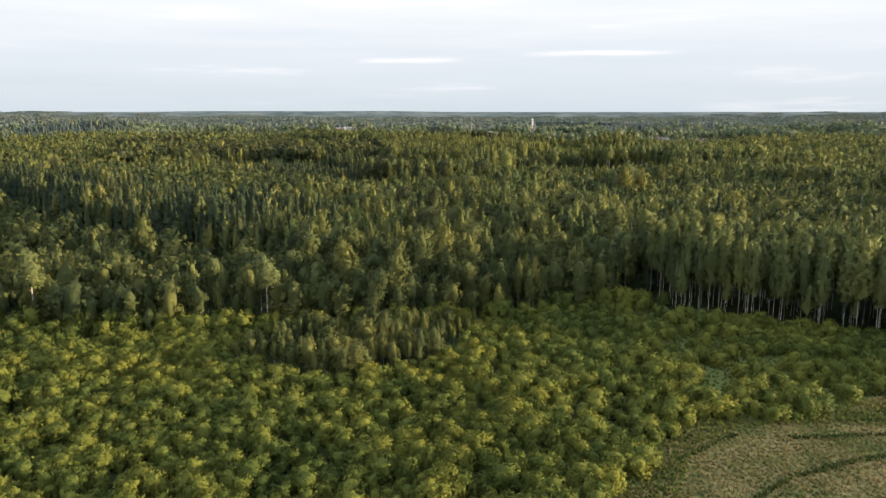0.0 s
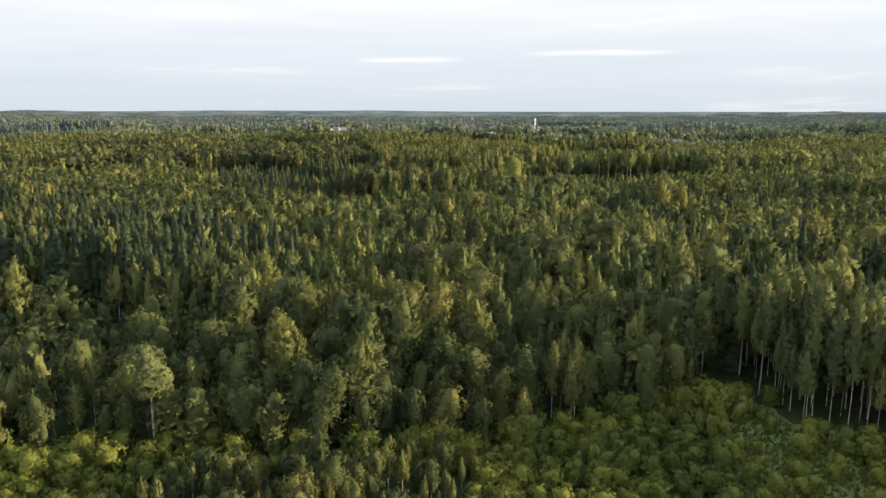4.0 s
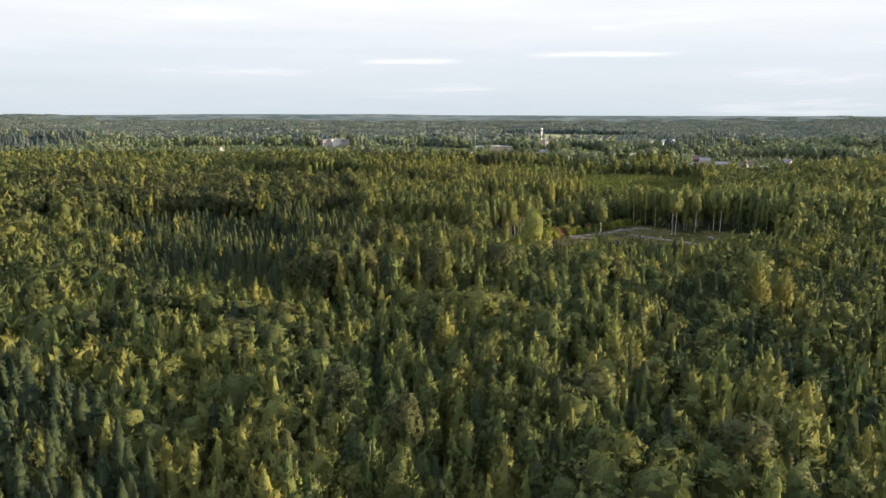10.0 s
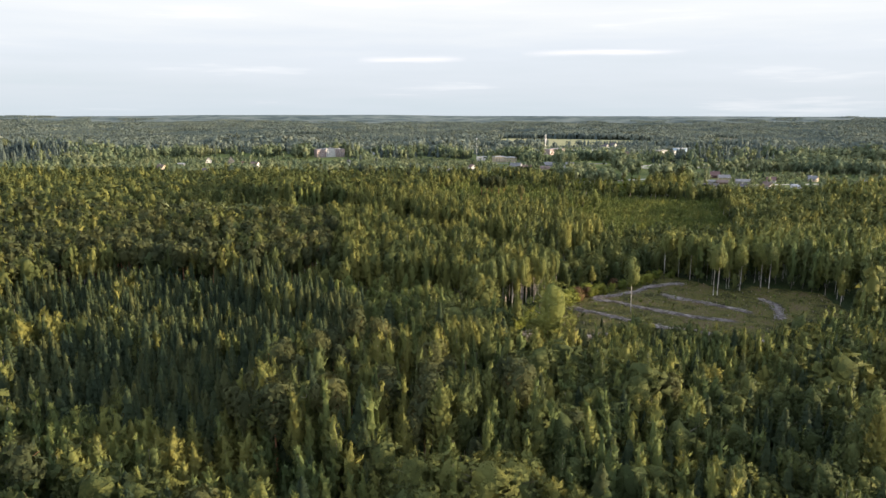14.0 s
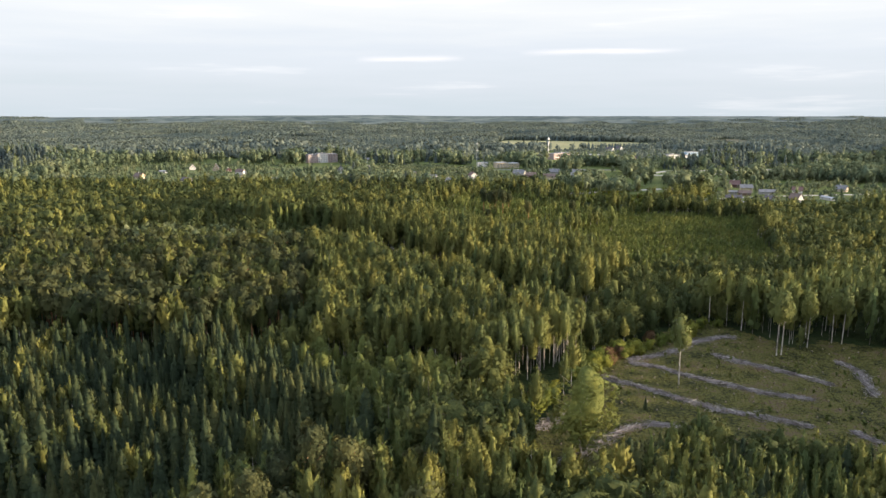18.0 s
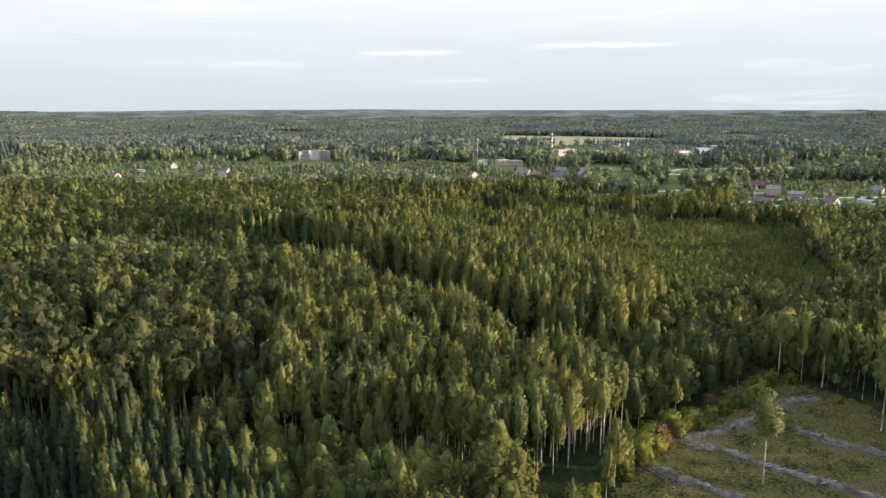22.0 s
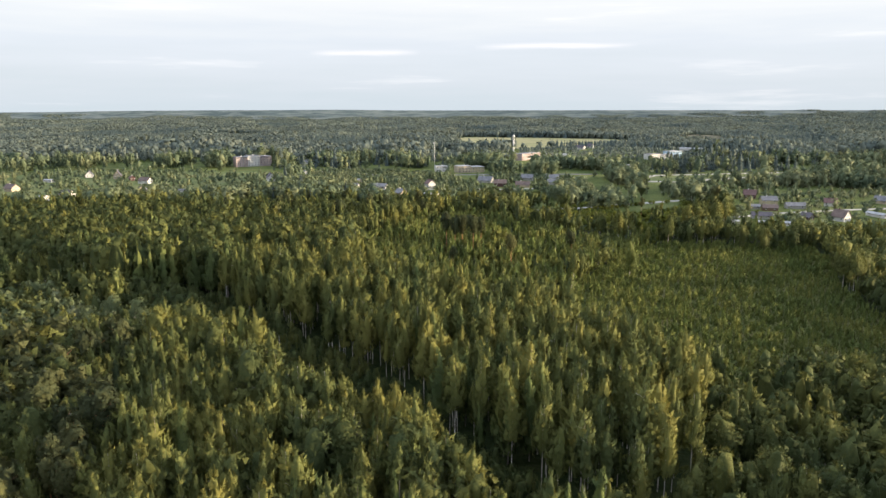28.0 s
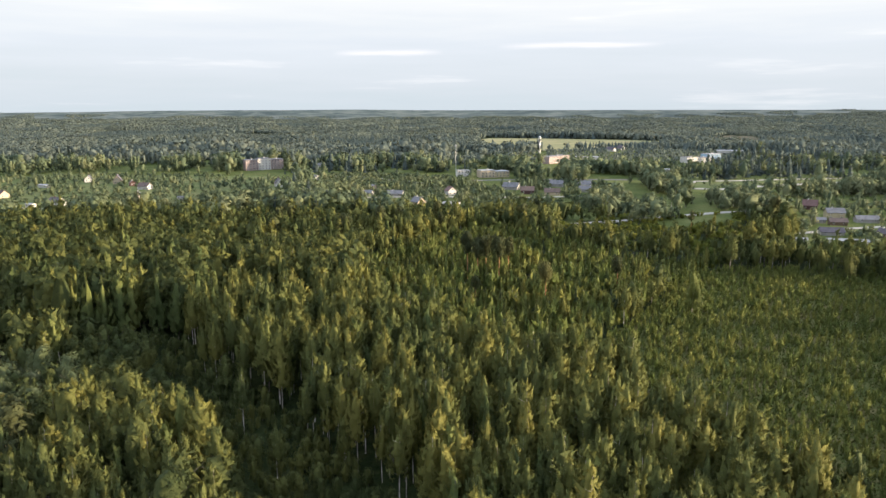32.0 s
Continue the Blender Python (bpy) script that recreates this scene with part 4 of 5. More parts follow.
STANDS.append(([(88.6, 879), (103.9, 956), (230.6, 967), (242, 942), (217.1, 944), (166.9, 903), (130, 894)], 4.0, {"bush": 0.9, "alder": 0.1}, 4.2, 0.2))
STANDS.append(([(162, 613), (180.3, 646.3), (201, 719), (223.8, 764), (234.5, 805), (200.1, 814), (156.4, 819), (190.4, 854), (306, 847), (309, 660.5), (245.2, 584.5)], 4.8, {"alder": 0.6, "birch": 0.4}, 10.5, 0.2))
STANDS.append(([(112, 868), (150, 896), (200, 930), (236, 958), (244, 985), (150, 968), (100, 948)], 3.6, {"bush": 1.0}, 3.2, 0.25))
STANDS.append(([(-119.4, 851), (-118.4, 967), (285.7, 967), (242.2, 921), (190.4, 858), (148.9, 830), (111.7, 869), (65.4, 907), (-17.7, 865)], 5.0, {"alder": 0.45, "birch": 0.35, "aspen": 0.15, "pine": 0.05}, 12.5, 0.28))
STANDS.append(([(-320, 190), (-305, 440.8), (315, 440.8), (330, 120), (215, 160), (120, 190), (48, 190), (-20, 190)], 3.9, {"birch": 0.27, "aspen": 0.44, "spruce": 0.16, "alder": 0.12, "pine": 0.01}, 15.0, 0.13, 1.32))
STANDS.append(([(-392, 670), (-386, 920), (-109.5, 938), (-119.6, 828), (-166.3, 801), (-162.2, 755), (-185.8, 722), (-214.5, 670)], 5.4, {"alder": 0.7, "birch": 0.3}, 13.0, 0.24))
STANDS.append(([(-498, 421.7), (-477, 965), (515, 965), (537, 421.7)], 5.4, {"birch": 0.5, "alder": 0.34, "aspen": 0.12, "spruce": 0.04}, 14.5, 0.18))
RIDE = [(-148, 778), (-81.4, 720), (-52.8, 670.9), (-31.5, 628.2), (-7.1, 609.2), (11.7, 589.2), (27.7, 559.7), (41.9, 534.8)]
RIDES = [([(44, 112), (50, 126), (47, 140), (44, 158)], 1.9), ([(50, 126), (62, 134), (80, 131), (104, 121)], 1.7), ([(36, 128), (47, 140), (58, 146)], 1.6), ([(66, 112), (62, 122), (62, 134)], 1.5), (RIDE, 1.6), ([(-30, 192), (-59.9, 206.7), (-127, 249.2), (-192.7, 317.3), (-252.8, 377.8)], 4.0), ([(-96.2, 532), (-110.9, 567.3), (-136.2, 584.5), (-225.9, 573)], 3.5), ([(-60.8, 750), (-16.1, 746), (11.8, 723), (28.6, 700)], 3.0)]
EDGE = [(15.4, 467.4), (32.5, 486.7), (49.6, 504.1), (59.1, 498.3), (43.9, 482.9), (28.8, 457.9)]
BARE = [EDGE, MEADOW, STRIP, CLEARING, PLANTATION, GRASS_R, PLOTS_W, PLOTS_M, PLOTS_E, GREEN_E, PARK, FIELD, FIELD_E, FELLED, TOWN]


def scatter(x0, x1, y0, y1, step):
    """Points of an uneven lattice."""
    X, Y = np.meshgrid(np.arange(x0, x1, step), np.arange(y0, y1, step * 0.87))
    X = X + (np.arange(X.shape[0])[:, None] % 2) * step / 2
    return (X + rng.uniform(-0.42, 0.42, X.shape) * step).ravel(), (Y + rng.uniform(-0.42, 0.42, Y.shape) * step).ravel()


def in_view(x, y):
    return (x > -0.66 * y - 22) & (x < 0.69 * y + 80)


plants = {kind: [] for kind in SHAPE}      # rows of x, y, height, width
marked = {kind: [] for kind in SHAPE}      # trees that stand out


def plant(kind, x, y, h, w=1.0):
    (plants if kind == "bush" else marked)[kind].append(np.array([[x, y, h, w]]))


done = []
for poly, step, mix, h, spread, *broad in STANDS:
    xs, ys = [p[0] for p in poly], [p[1] for p in poly]
    x, y = scatter(min(xs), max(xs), min(ys), max(ys), step)
    ok = inside(poly, x, y) & (np.abs(x - 20) < 0.68 * y + 140) & (y > 58)
    for p in done + BARE:
        ok &= ~inside(p, x, y)
    for line, d in RIDES:
        ok &= ~near_line(line, x, y, d)
    for _, line, w, _, _ in ROADS:
        ok &= ~near_line(line, x, y, w / 2 + 3)
    if h > 17:      # holes in the canopy of the tall stands
        ok &= np.array([noise.noise((a / 8, b / 8, 2)) for a, b in zip(x, y)]) > -0.30
    x, y = x[ok], y[ok]
    done.append(poly)
    # kinds grow in groups: chance shifted by a slow wave over the land
    wave = 0.5 + 0.33 * np.sin(x / 13 + 2.1 * np.sin(y / 29)) * np.sin(y / 11 + 1.7 * np.sin(x / 23))
    pick = np.clip(0.62 * rng.uniform(0, 1, len(x)) + 0.38 * wave, 0, 0.9999)
    order = np.argsort(np.argsort(pick)) / max(1, len(x))
    low = 0.0
    for kind, share in mix.items():
        me = (order >= low) & (order < low + share)
        low += share
        n = int(me.sum())
        hh = h * (1 + spread * rng.normal(0, 1, n).clip(-2, 2)) * (0.90 + 0.20 * wave[me])
        if kind == "spruce" and len(mix) > 2:
            hh *= rng.uniform(0.75, 1.05, n)
        if kind == "bush" and h > 4:
            hh *= 0.55
        hh *= np.where(rng.uniform(0, 1, n) < 0.16, rng.uniform(0.55, 0.8, n), 1.0)
        plants[kind].append(np.stack([x[me], y[me], hh, rng.uniform(0.78, 1.25, n) * (broad[0] if broad else 1.0)], 1))

# saplings of the plantation, thin young growth on the felled ground
x, y = scatter(55, 255, 590, 850, 1.9)
x, y = x + rng.normal(0, 1.0, len(x)), y + rng.normal(0, 1.0, len(x))
clump = np.array([noise.noise((a / 9, b / 9, 4)) for a, b in zip(x, y)])
ok = inside(PLANTATION, x, y) & (rng.uniform(0, 1, len(x)) < 0.66 + 0.55 * clump)
plants["sapling"].append(np.stack([x[ok], y[ok], rng.uniform(1.4, 4.4, ok.sum()), rng.uniform(0.65, 1.05, ok.sum())], 1))
x, y = scatter(12, 170, 415, 550, 5.0)
ok = inside(CLEARING, x, y) & (rng.uniform(0, 1, len(x)) < 0.35)
plants["sapling"].append(np.stack([x[ok], y[ok], rng.uniform(0.6, 1.8, ok.sum()), rng.uniform(1.2, 2.0, ok.sum())], 1))

# low growth in the rides and along the forest's edges
for _ in range(40):
    k = rng.uniform(0, 1) * (len(RIDE) - 1)
    (x0, y0), (x1, y1) = RIDE[int(k)], RIDE[int(k) + 1]
    f = k - int(k)
    plants["alder"].append(np.array([[x0 + (x1 - x0) * f + rng.normal(0, 1.8), y0 + (y1 - y0) * f + rng.normal(0, 1.8), rng.uniform(3.0, 5.5), 1.25]]))
x, y = scatter(-90, 45, 535, 727, 5.5)
ok = inside(GAP, x, y) & (np.array([noise.noise((a / 11, b / 11, 7)) for a, b in zip(x, y)]) > 0.28) & ~near_line(RIDE[1:], x, y, 6.0)
plants["birch"].append(np.stack([x[ok], y[ok], rng.uniform(13, 19, ok.sum()), rng.uniform(0.8, 1.1, ok.sum())], 1))
for line, d, n, hmin, hmax in (([(-175, 158), (-106, 156), (-69, 149), (-42, 156), (-11, 155), (14, 160), (38, 171), (52, 176)], 3.5, 110, 3.0, 6.0), ([(58, 164), (82, 151), (94, 144), (160, 113)], 2.5, 40, 2.0, 3.2),
                              ([(57.2, 499.3), (70.4, 507.1), (106.2, 536.7)], 3.0, 40, 2.0, 4.5)):
    for _ in range(n):
        k = rng.uniform(0, 1) * (len(line) - 1)
        (x0, y0), (x1, y1) = line[int(k)], line[int(k) + 1]
        f = k - int(k)
        plant("bush", x0 + (x1 - x0) * f + rng.normal(0, d / 2), y0 + (y1 - y0) * f + rng.normal(0, d / 2), rng.uniform(hmin, hmax), rng.uniform(0.8, 1.1))

# young trees and shrubs on the clearing's west rim
for _ in range(46):
    x, y, a = along([(22, 446), (31, 460), (43, 479), (56, 496), (66, 507)], rng.uniform(0, 1))
    off = rng.uniform(-1.0, 4.5)
    plants["alder" if off > 1.5 else "bush"].append(np.array([[x - math.sin(a) * off, y + math.cos(a) * off, rng.uniform(2.8, 6.0), rng.uniform(0.8, 1.2)]]))

# trees that stand out
BIRCHES = ((-93, 158, 17), (-87.8, 207.7, 19), (-74, 165, 16.5), (-40, 158, 17), (-36.9, 211.5, 20), (-26, 194, 19), (-11, 161, 17.5), (-6, 176, 21), (0, 189, 19), (7, 180, 18), (-24, 170, 19), (-36, 191, 20), (-11, 172, 18), (53.7, 218.1, 21), (87.4, 343.9, 22), (96.1, 347.9, 20), (90.3, 351.8, 23), (22.1, 481.9, 19))
RIM_BIRCHES = ((25.9, 480, 18.5), (29.7, 481.9, 20), (33.5, 484.8, 19), (39.1, 492.5, 20), (43.9, 496.4, 21), (47.7, 501.2, 20), (42, 490.6, 19), (104.3, 536.7, 21), (109, 542.5, 20), (113.8, 530, 21), (114, 502, 21.5), (116, 503, 22), (128, 510, 20), (139, 515, 20), (142, 514, 21), (119, 533, 19))
for x, y, h in BIRCHES + RIM_BIRCHES:
    plant("lone" if y > 348 or y == 158 else "birch", x, y, h, (0.8 if 21 < x < 49 else 1.1) if y > 220 else 1.4)
plant("lone", 73.8, 477, 21.5, 1.1)
plant("broad", 36.5, 433, 24.0, 1.45)
for i in range(40):      # pale-stemmed birches along the clearing's rim
    f = rng.uniform(0, 1)
    plant("lone", 11.5 + 36 * f + rng.normal(0, 1.5), 475 + 28.5 * f + rng.uniform(-3, 6), rng.uniform(16, 21), rng.uniform(0.5, 0.8))
plant("broad", 114, 741, 18.0, 0.95)
for x, y, h in ((34, 802, 22), (38, 795, 21), (47, 792, 22), (52, 800, 20), (42, 799, 21), (61, 753, 19), (94, 772, 17), (34.1, 756, 13), (-2.9, 258.8, 20), (-56.5, 532, 19), (-67.9, 527.2, 18)):
    plant("pine", x, y, h, 1.0)
# tall trees before the lane, a dark round group beside them
for x, y, h in ((126, 834, 17), (136, 833, 18), (158, 811, 17), (184, 848, 19), (190, 851, 21), (196, 855, 20), (202, 851, 21), (208, 860, 19), (218, 872, 18), (199, 715, 17), (202, 712, 18), (206, 716, 17)):
    plant("birch", x, y, h, rng.uniform(1.2, 1.7))
for x, y in ((194, 798), (202, 790), (211, 795), (219, 792), (227, 797), (232, 794), (242, 799), (250, 802), (214, 804), (236, 806)):
    plant("alder", x, y, rng.uniform(11, 15), rng.uniform(0.9, 1.2))
for x, y, h in ((97.5, 252, 20), (-37.6, 230.4, 17), (59.2, 459.8, 4), (69.9, 442.7, 5)):
    plant("spruce", x, y, h, 1.0)
for x, y in ((68.5, 505.1), (74.2, 509), (79.9, 513.8), (62.8, 500.3), (57.2, 496.4), (85.5, 516.6), (92.1, 522.4), (55.3, 491.6)):
    plant("bush", x, y, rng.uniform(3.5, 5.0), 1.0)
# scrub along the glade and the meadow's rim
for x, y in ((48, 150), (52, 158), (60, 160), (50, 172), (56, 176), (66, 152), (36, 106), (31, 101), (44, 112), (50, 113), (26, 92), (62, 113)):
    plant("bush", x, y, rng.uniform(3.0, 4.0), 1.0)


# land with no tall growth, before the lane and the main road
OPEN = [[(235, 1050), (246, 1122), (330, 1138), (450, 1178), (470, 1150), (330, 1085)], [(160, 922), (172, 955), (205, 975), (240, 988), (232, 960), (212, 934)],
        [(-330, 1000), (-400, 1080), (-385, 1120), (-260, 1075), (-205, 1095), (-160, 1120), (-160, 1060), (-220, 1015)], [(-82, 1185), (-30, 1150), (58, 1205), (66, 1302), (4, 1310), (-64, 1308), (-95, 1293)], [(138.5, 1175), (221, 1230), (239.3, 1193), (166, 1161)]]

x, y = scatter(36, 62, 130, 182, 5.6)
ok = inside(STRIP, x, y)
for a, b in zip(x[ok], y[ok]):
    plant("bush", a, b, rng.uniform(2.2, 3.6), rng.uniform(0.85, 1.1))

# x, y, half width, depth kept open before it
SITES = [(r[0], r[1], max(r[3], r[4]) * 0.55, 48) for r in HOUSES] + [(r[0], r[1], max(r[3], r[4]) * 0.5, 22) for r in SHEDS] + BLOCKS


def off_sites(x, y):
    ok = np.ones(len(x), bool)
    for sx, sy, half, depth in SITES:
        ok &= ~((np.abs(x - sx * (1 - (sy - y) / sy * 0.8)) < half) & (y > sy - depth) & (y < sy + half))
    return ok


def far_scatter(y0, y1, step, hs, width):
    x, y = scatter(-0.68 * y1, 0.72 * y1, y0, y1, step)
    ok = in_view(x, y) & off_sites(x, y)
    for p in BARE:
        ok &= ~inside(p, x, y)
    for _, line, w, _, _ in ROADS:
        ok &= ~near_line(line, x, y, w / 2 + 4)
    x, y = x[ok], y[ok]
    # darker conifer stands and lighter broadleaf ones, taller and lower
    g = np.array([noise.noise((a / 260, b / 420, 0)) for a, b in zip(x, y)])
    g2 = np.array([noise.noise((a / 150 + 9, b / 250, 5)) for a, b in zip(x, y)])
    hh = hs * (1 + 0.62 * np.round(g2 * 4) / 2.6 + np.where(y < 1700, 0.12, 0.07) * rng.normal(0, 1, len(x))).clip(0.45, 1.7)
    u = rng.uniform(-0.25, 0.25, len(x)) + g
    hh *= np.where(y < 1700, rng.choice([0.5, 0.8, 1.1, 1.4], len(x)), 1.0)
    grove = np.array([noise.noise((a / 46, b / 90, 21)) for a, b in zip(x, y)])
    gap = (y < 1700) & (grove + 0.35 * g2 < 0.0 - 0.10 * (y > 1420)) & (rng.uniform(0, 1, len(x)) < 0.93)
    gap |= (y > 4060) & (g2 < 0.04)
    for p in OPEN:
        gap |= inside(p, x, y)
    x, y, hh, u = x[~gap], y[~gap], hh[~gap], u[~gap]
    return x, y, hh, u, rng.uniform(0.85, 1.35, len(x)) * width


far_rows = {kind: [] for kind in SHAPE}
for y0, y1, step, hs, width in ((955, 1130, 6.2, 10.5, 1.3), (1130, 1650, 7.6, 13.0, 1.35), (1650, 2600, 10.8, 12.0, 1.8), (2600, 4060, 16.0, 13.0, 2.3), (4060, 4480, 19.0, 5.0, 4.2)):
    x, y, hh, u, ww = far_scatter(y0, y1, step, hs, width)
    for kind, lo, hi in (("spruce", -9, -0.22), ("birch", -0.22, -0.10), ("alder", -0.14, 0.36), ("birch", 0.36, 9)):
        me = (u >= lo) & (u < hi)
        far_rows[kind].append(np.stack([x[me], y[me], hh[me], ww[me]], 1))
# garden trees
for poly, step, n in ((PLOTS_W, 8, 0.52), (PLOTS_M, 6, 0.80), (PLOTS_E, 7, 0.5), (TOWN, 9, 0.8), (PARK, 14, 0.35)):
    xs, ys = [p[0] for p in poly], [p[1] for p in poly]
    x, y = scatter(min(xs), max(xs), min(ys), max(ys), step)
    ok = inside(poly, x, y) & (rng.uniform(0, 1, len(x)) < n) & off_sites(x, y)
    for _, line, w, _, _ in ROADS:
        ok &= ~near_line(line, x, y, w / 2 + 2)
    low = np.zeros(int(ok.sum()), bool)
    for p in OPEN:
        low |= inside(p, x[ok], y[ok])
    small = low | (rng.uniform(0, 1, ok.sum()) < 0.80)
    hh = np.where(small, rng.uniform(2.5, 5, ok.sum()), rng.uniform(5.5, 11, ok.sum()))
    rows = np.stack([x[ok], y[ok], hh, rng.uniform(0.9, 1.3, ok.sum())], 1)
    far_rows["bush"].append(rows[small])
    far_rows["alder"].append(rows[~small])

NAMES = {"birch": ("birch", "slender birch with a white trunk and yellow-green crown", "tree"),
         "clean": ("tall_birch", "tall birch with long bare white trunk, high crown", "tree"),
         "lone": ("lone_birch", "tall edge birch with bare white trunk, airy yellow-green crown", "tree"),
         "broad": ("broad_birch", "broad birch with full rounded light green crown", "tree"),
         "aspen": ("aspen", "narrow young aspen with grey trunk and green crown", "tree"),
         "spruce": ("spruce", "dark green conical spruce in dense forest", "tree"),
         "pine": ("pine", "tall pine with bare orange trunk and sparse crown", "tree"),
         "alder": ("alder", "broad round-crowned alder with dark green leaves", "tree"),
         "willow": ("grey_willow", "broad willow with pale silvery green leaves", "tree"),
         "bush": ("willow_bush", "low domed yellow-green willow bush", "bush"),
         "sapling": ("sapling", "thin young birch sapling in rough grass", "sapling")}
LIMIT = {"birch": 280, "clean": 110, "lone": 60, "broad": 70, "aspen": 180, "spruce": 200, "pine": 90, "alder": 180, "willow": 20, "bush": 260, "sapling": 150}


def stamp(rows, kit):
    """The plants of the rows as one heap of triangles: vertices, triangles, slots, tints."""
    V, T, S, C, N, L, n = [], [], [], [], [], [], 0
    which = rng.integers(0, VARIANTS, len(rows))
    for k in range(VARIANTS):
        r = rows[which == k]
        if not len(r):
            continue
        th = rng.uniform(0, 2 * np.pi, len(r))
        c, s = np.cos(th), np.sin(th)
        tint = rng.uniform(0, 1, len(r))
        z = land(r[:, 0], r[:, 1])
        for slot, geo in ((1, kit[k][0]), (0, kit[k][1])):
            if geo is None:
                continue
            v, t = geo[:2]
            nv = geo[2] if len(geo) > 2 else np.tile(UP, (len(v), 1))
            N.append(np.stack([nv[:, 0] * c[:, None] - nv[:, 1] * s[:, None], nv[:, 0] * s[:, None] + nv[:, 1] * c[:, None], np.tile(nv[:, 2], (len(r), 1))], 2).reshape(-1, 3))
            hx = (r[:, 2] * r[:, 3])[:, None]
            X = (v[:, 0] * c[:, None] - v[:, 1] * s[:, None]) * hx + r[:, 0][:, None]
            Y = (v[:, 0] * s[:, None] + v[:, 1] * c[:, None]) * hx + r[:, 1][:, None]
            Z = v[:, 2] * r[:, 2][:, None] + z[:, None]
            V.append(np.stack([X, Y, Z], 2).reshape(-1, 3))
            T.append((t[None] + (np.arange(len(r)) * len(v))[:, None, None]).reshape(-1, 3) + n)
            L.append(np.tile(geo[3] if len(geo) > 3 else np.zeros(len(v)), len(r)))
            S.append(np.full(len(t) * len(r), slot))
            C.append(np.repeat(tint, len(v)))
            n += len(v) * len(r)
    return np.concatenate(V), np.concatenate(T), np.concatenate(S), np.concatenate(C), np.concatenate(N), np.concatenate(L)


for kind in SHAPE:
    rows = np.concatenate(plants[kind]) if plants[kind] else np.zeros((0, 4))
    bark = BARK[SHAPE[kind][4]]
    name, label, category = NAMES[kind]
    # single plants: those beside the flight line, the stretch with the lowest flight first
    cost = np.abs(rows[:, 0] - 4) + 0.07 * rows[:, 1] + 14 * rng.uniform(0, 1, len(rows)) - 8 * (rows[:, 2] > 17)
    order = np.argsort(cost)
    top = np.concatenate(marked[kind]) if marked[kind] else rows[:0]
    share = LIMIT[kind] - len(top)
    single, rest = np.concatenate([top, rows[order[:share]]]), rows[order[share:]]
    models = []
    for k in range(VARIANTS):
        (tv, tt), (cv, ct, cn, cl) = FULL[kind][k]
        root = tagged(new(name), label, category, group=name + " trees" if category == "tree" else category)
        for pn, v, t, m, nv, lf in (("trunk", tv, tt, bark, None, None), ("crown", cv, ct, LEAF[kind], cn, cl)):
            ob = new(pn, mesh_from(name + "_" + pn, v, t, [m], tint=np.full(len(v), -1.0), leafing=nv, leafy=lf))
            ob.parent = root
        models.append(root)
    for i, (x, y, h, w) in enumerate(single):
        m = Matrix.LocRotScale((x, y, float(land(x, y))), Euler((0, 0, rng.uniform(0, 6.28))), (h * w, h * w, h))
        if i < VARIANTS:
            models[i].matrix_basis = m
        else:
            src = models[i % VARIANTS]
            keep = src.matrix_basis.copy()
            src.scale = (1, 1, 1)
            copy_thing(src, m)
            src.matrix_basis = keep
    wide = np.abs(rest[:, 0] - 6)
    tier = np.where((wide < np.where(rest[:, 1] > 330, 86, 62)) & (rest[:, 1] < 740), 0, np.where((wide < np.clip(rest[:, 1] * 0.4, 100, 210)) & (rest[:, 1] < 930), 1, 2))
    tier = np.where((rest[:, 1] < 470), np.minimum(tier, 1), tier)
    if kind == "sapling":
        tier = np.maximum(tier, 1)
    ahead = (rest[:, 1] < 215) & (wide < 0.66 * rest[:, 1] + 4)
    tier = np.where((kind in ("bush", "clean")) & ahead, 0, tier)
    tier = np.where(((rest[:, 0] > 0.67 * rest[:, 1] + 24) & (rest[:, 1] > 215)) | (np.abs(rest[:, 0] - 20) > 0.68 * rest[:, 1] + 50), 2, tier)
    tier = np.where((kind == "aspen") & (rest[:, 2] < 12), np.maximum(tier, 1), tier)
    far = np.concatenate(far_rows[kind]) if far_rows[kind] else rest[:0]
    # woods past 1420 m get the haze-tinted leaves, village broadleaves a fainter tint
    pale = M_HAZED_WOOD["spruce" if kind == "spruce" else "broad"]
    near = M_HAZED_WOOD["spruce" if kind == "spruce" else "grove"]
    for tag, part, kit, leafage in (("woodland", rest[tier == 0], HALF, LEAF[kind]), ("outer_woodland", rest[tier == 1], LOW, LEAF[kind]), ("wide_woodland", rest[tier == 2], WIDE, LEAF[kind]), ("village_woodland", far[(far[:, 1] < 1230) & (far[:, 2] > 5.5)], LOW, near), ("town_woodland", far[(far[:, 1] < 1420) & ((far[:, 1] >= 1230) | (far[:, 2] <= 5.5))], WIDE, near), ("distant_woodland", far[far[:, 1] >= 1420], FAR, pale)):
        if len(part) == 0:
            continue
        if tag == "wide_woodland":
            part = part * np.array([1, 1, 1, 1.22])
        v, t, sl, c, nv, lf = stamp(part, kit[kind])
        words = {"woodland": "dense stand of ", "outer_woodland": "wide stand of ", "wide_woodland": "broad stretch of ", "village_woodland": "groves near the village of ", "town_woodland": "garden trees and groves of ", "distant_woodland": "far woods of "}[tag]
        tagged(new(name + "_" + tag, mesh_from(name + "_" + tag, v, t, [leafage, bark], sl, c, nv, lf)), words + label.split(" in ")[0], category + "s", kind="stuff")

# a few plants with rust-brown leaves
M_RUST = leaves("rusty_leaves", [(0.070, 0.046, 0.026), (0.105, 0.066, 0.036), (0.145, 0.092, 0.046)])
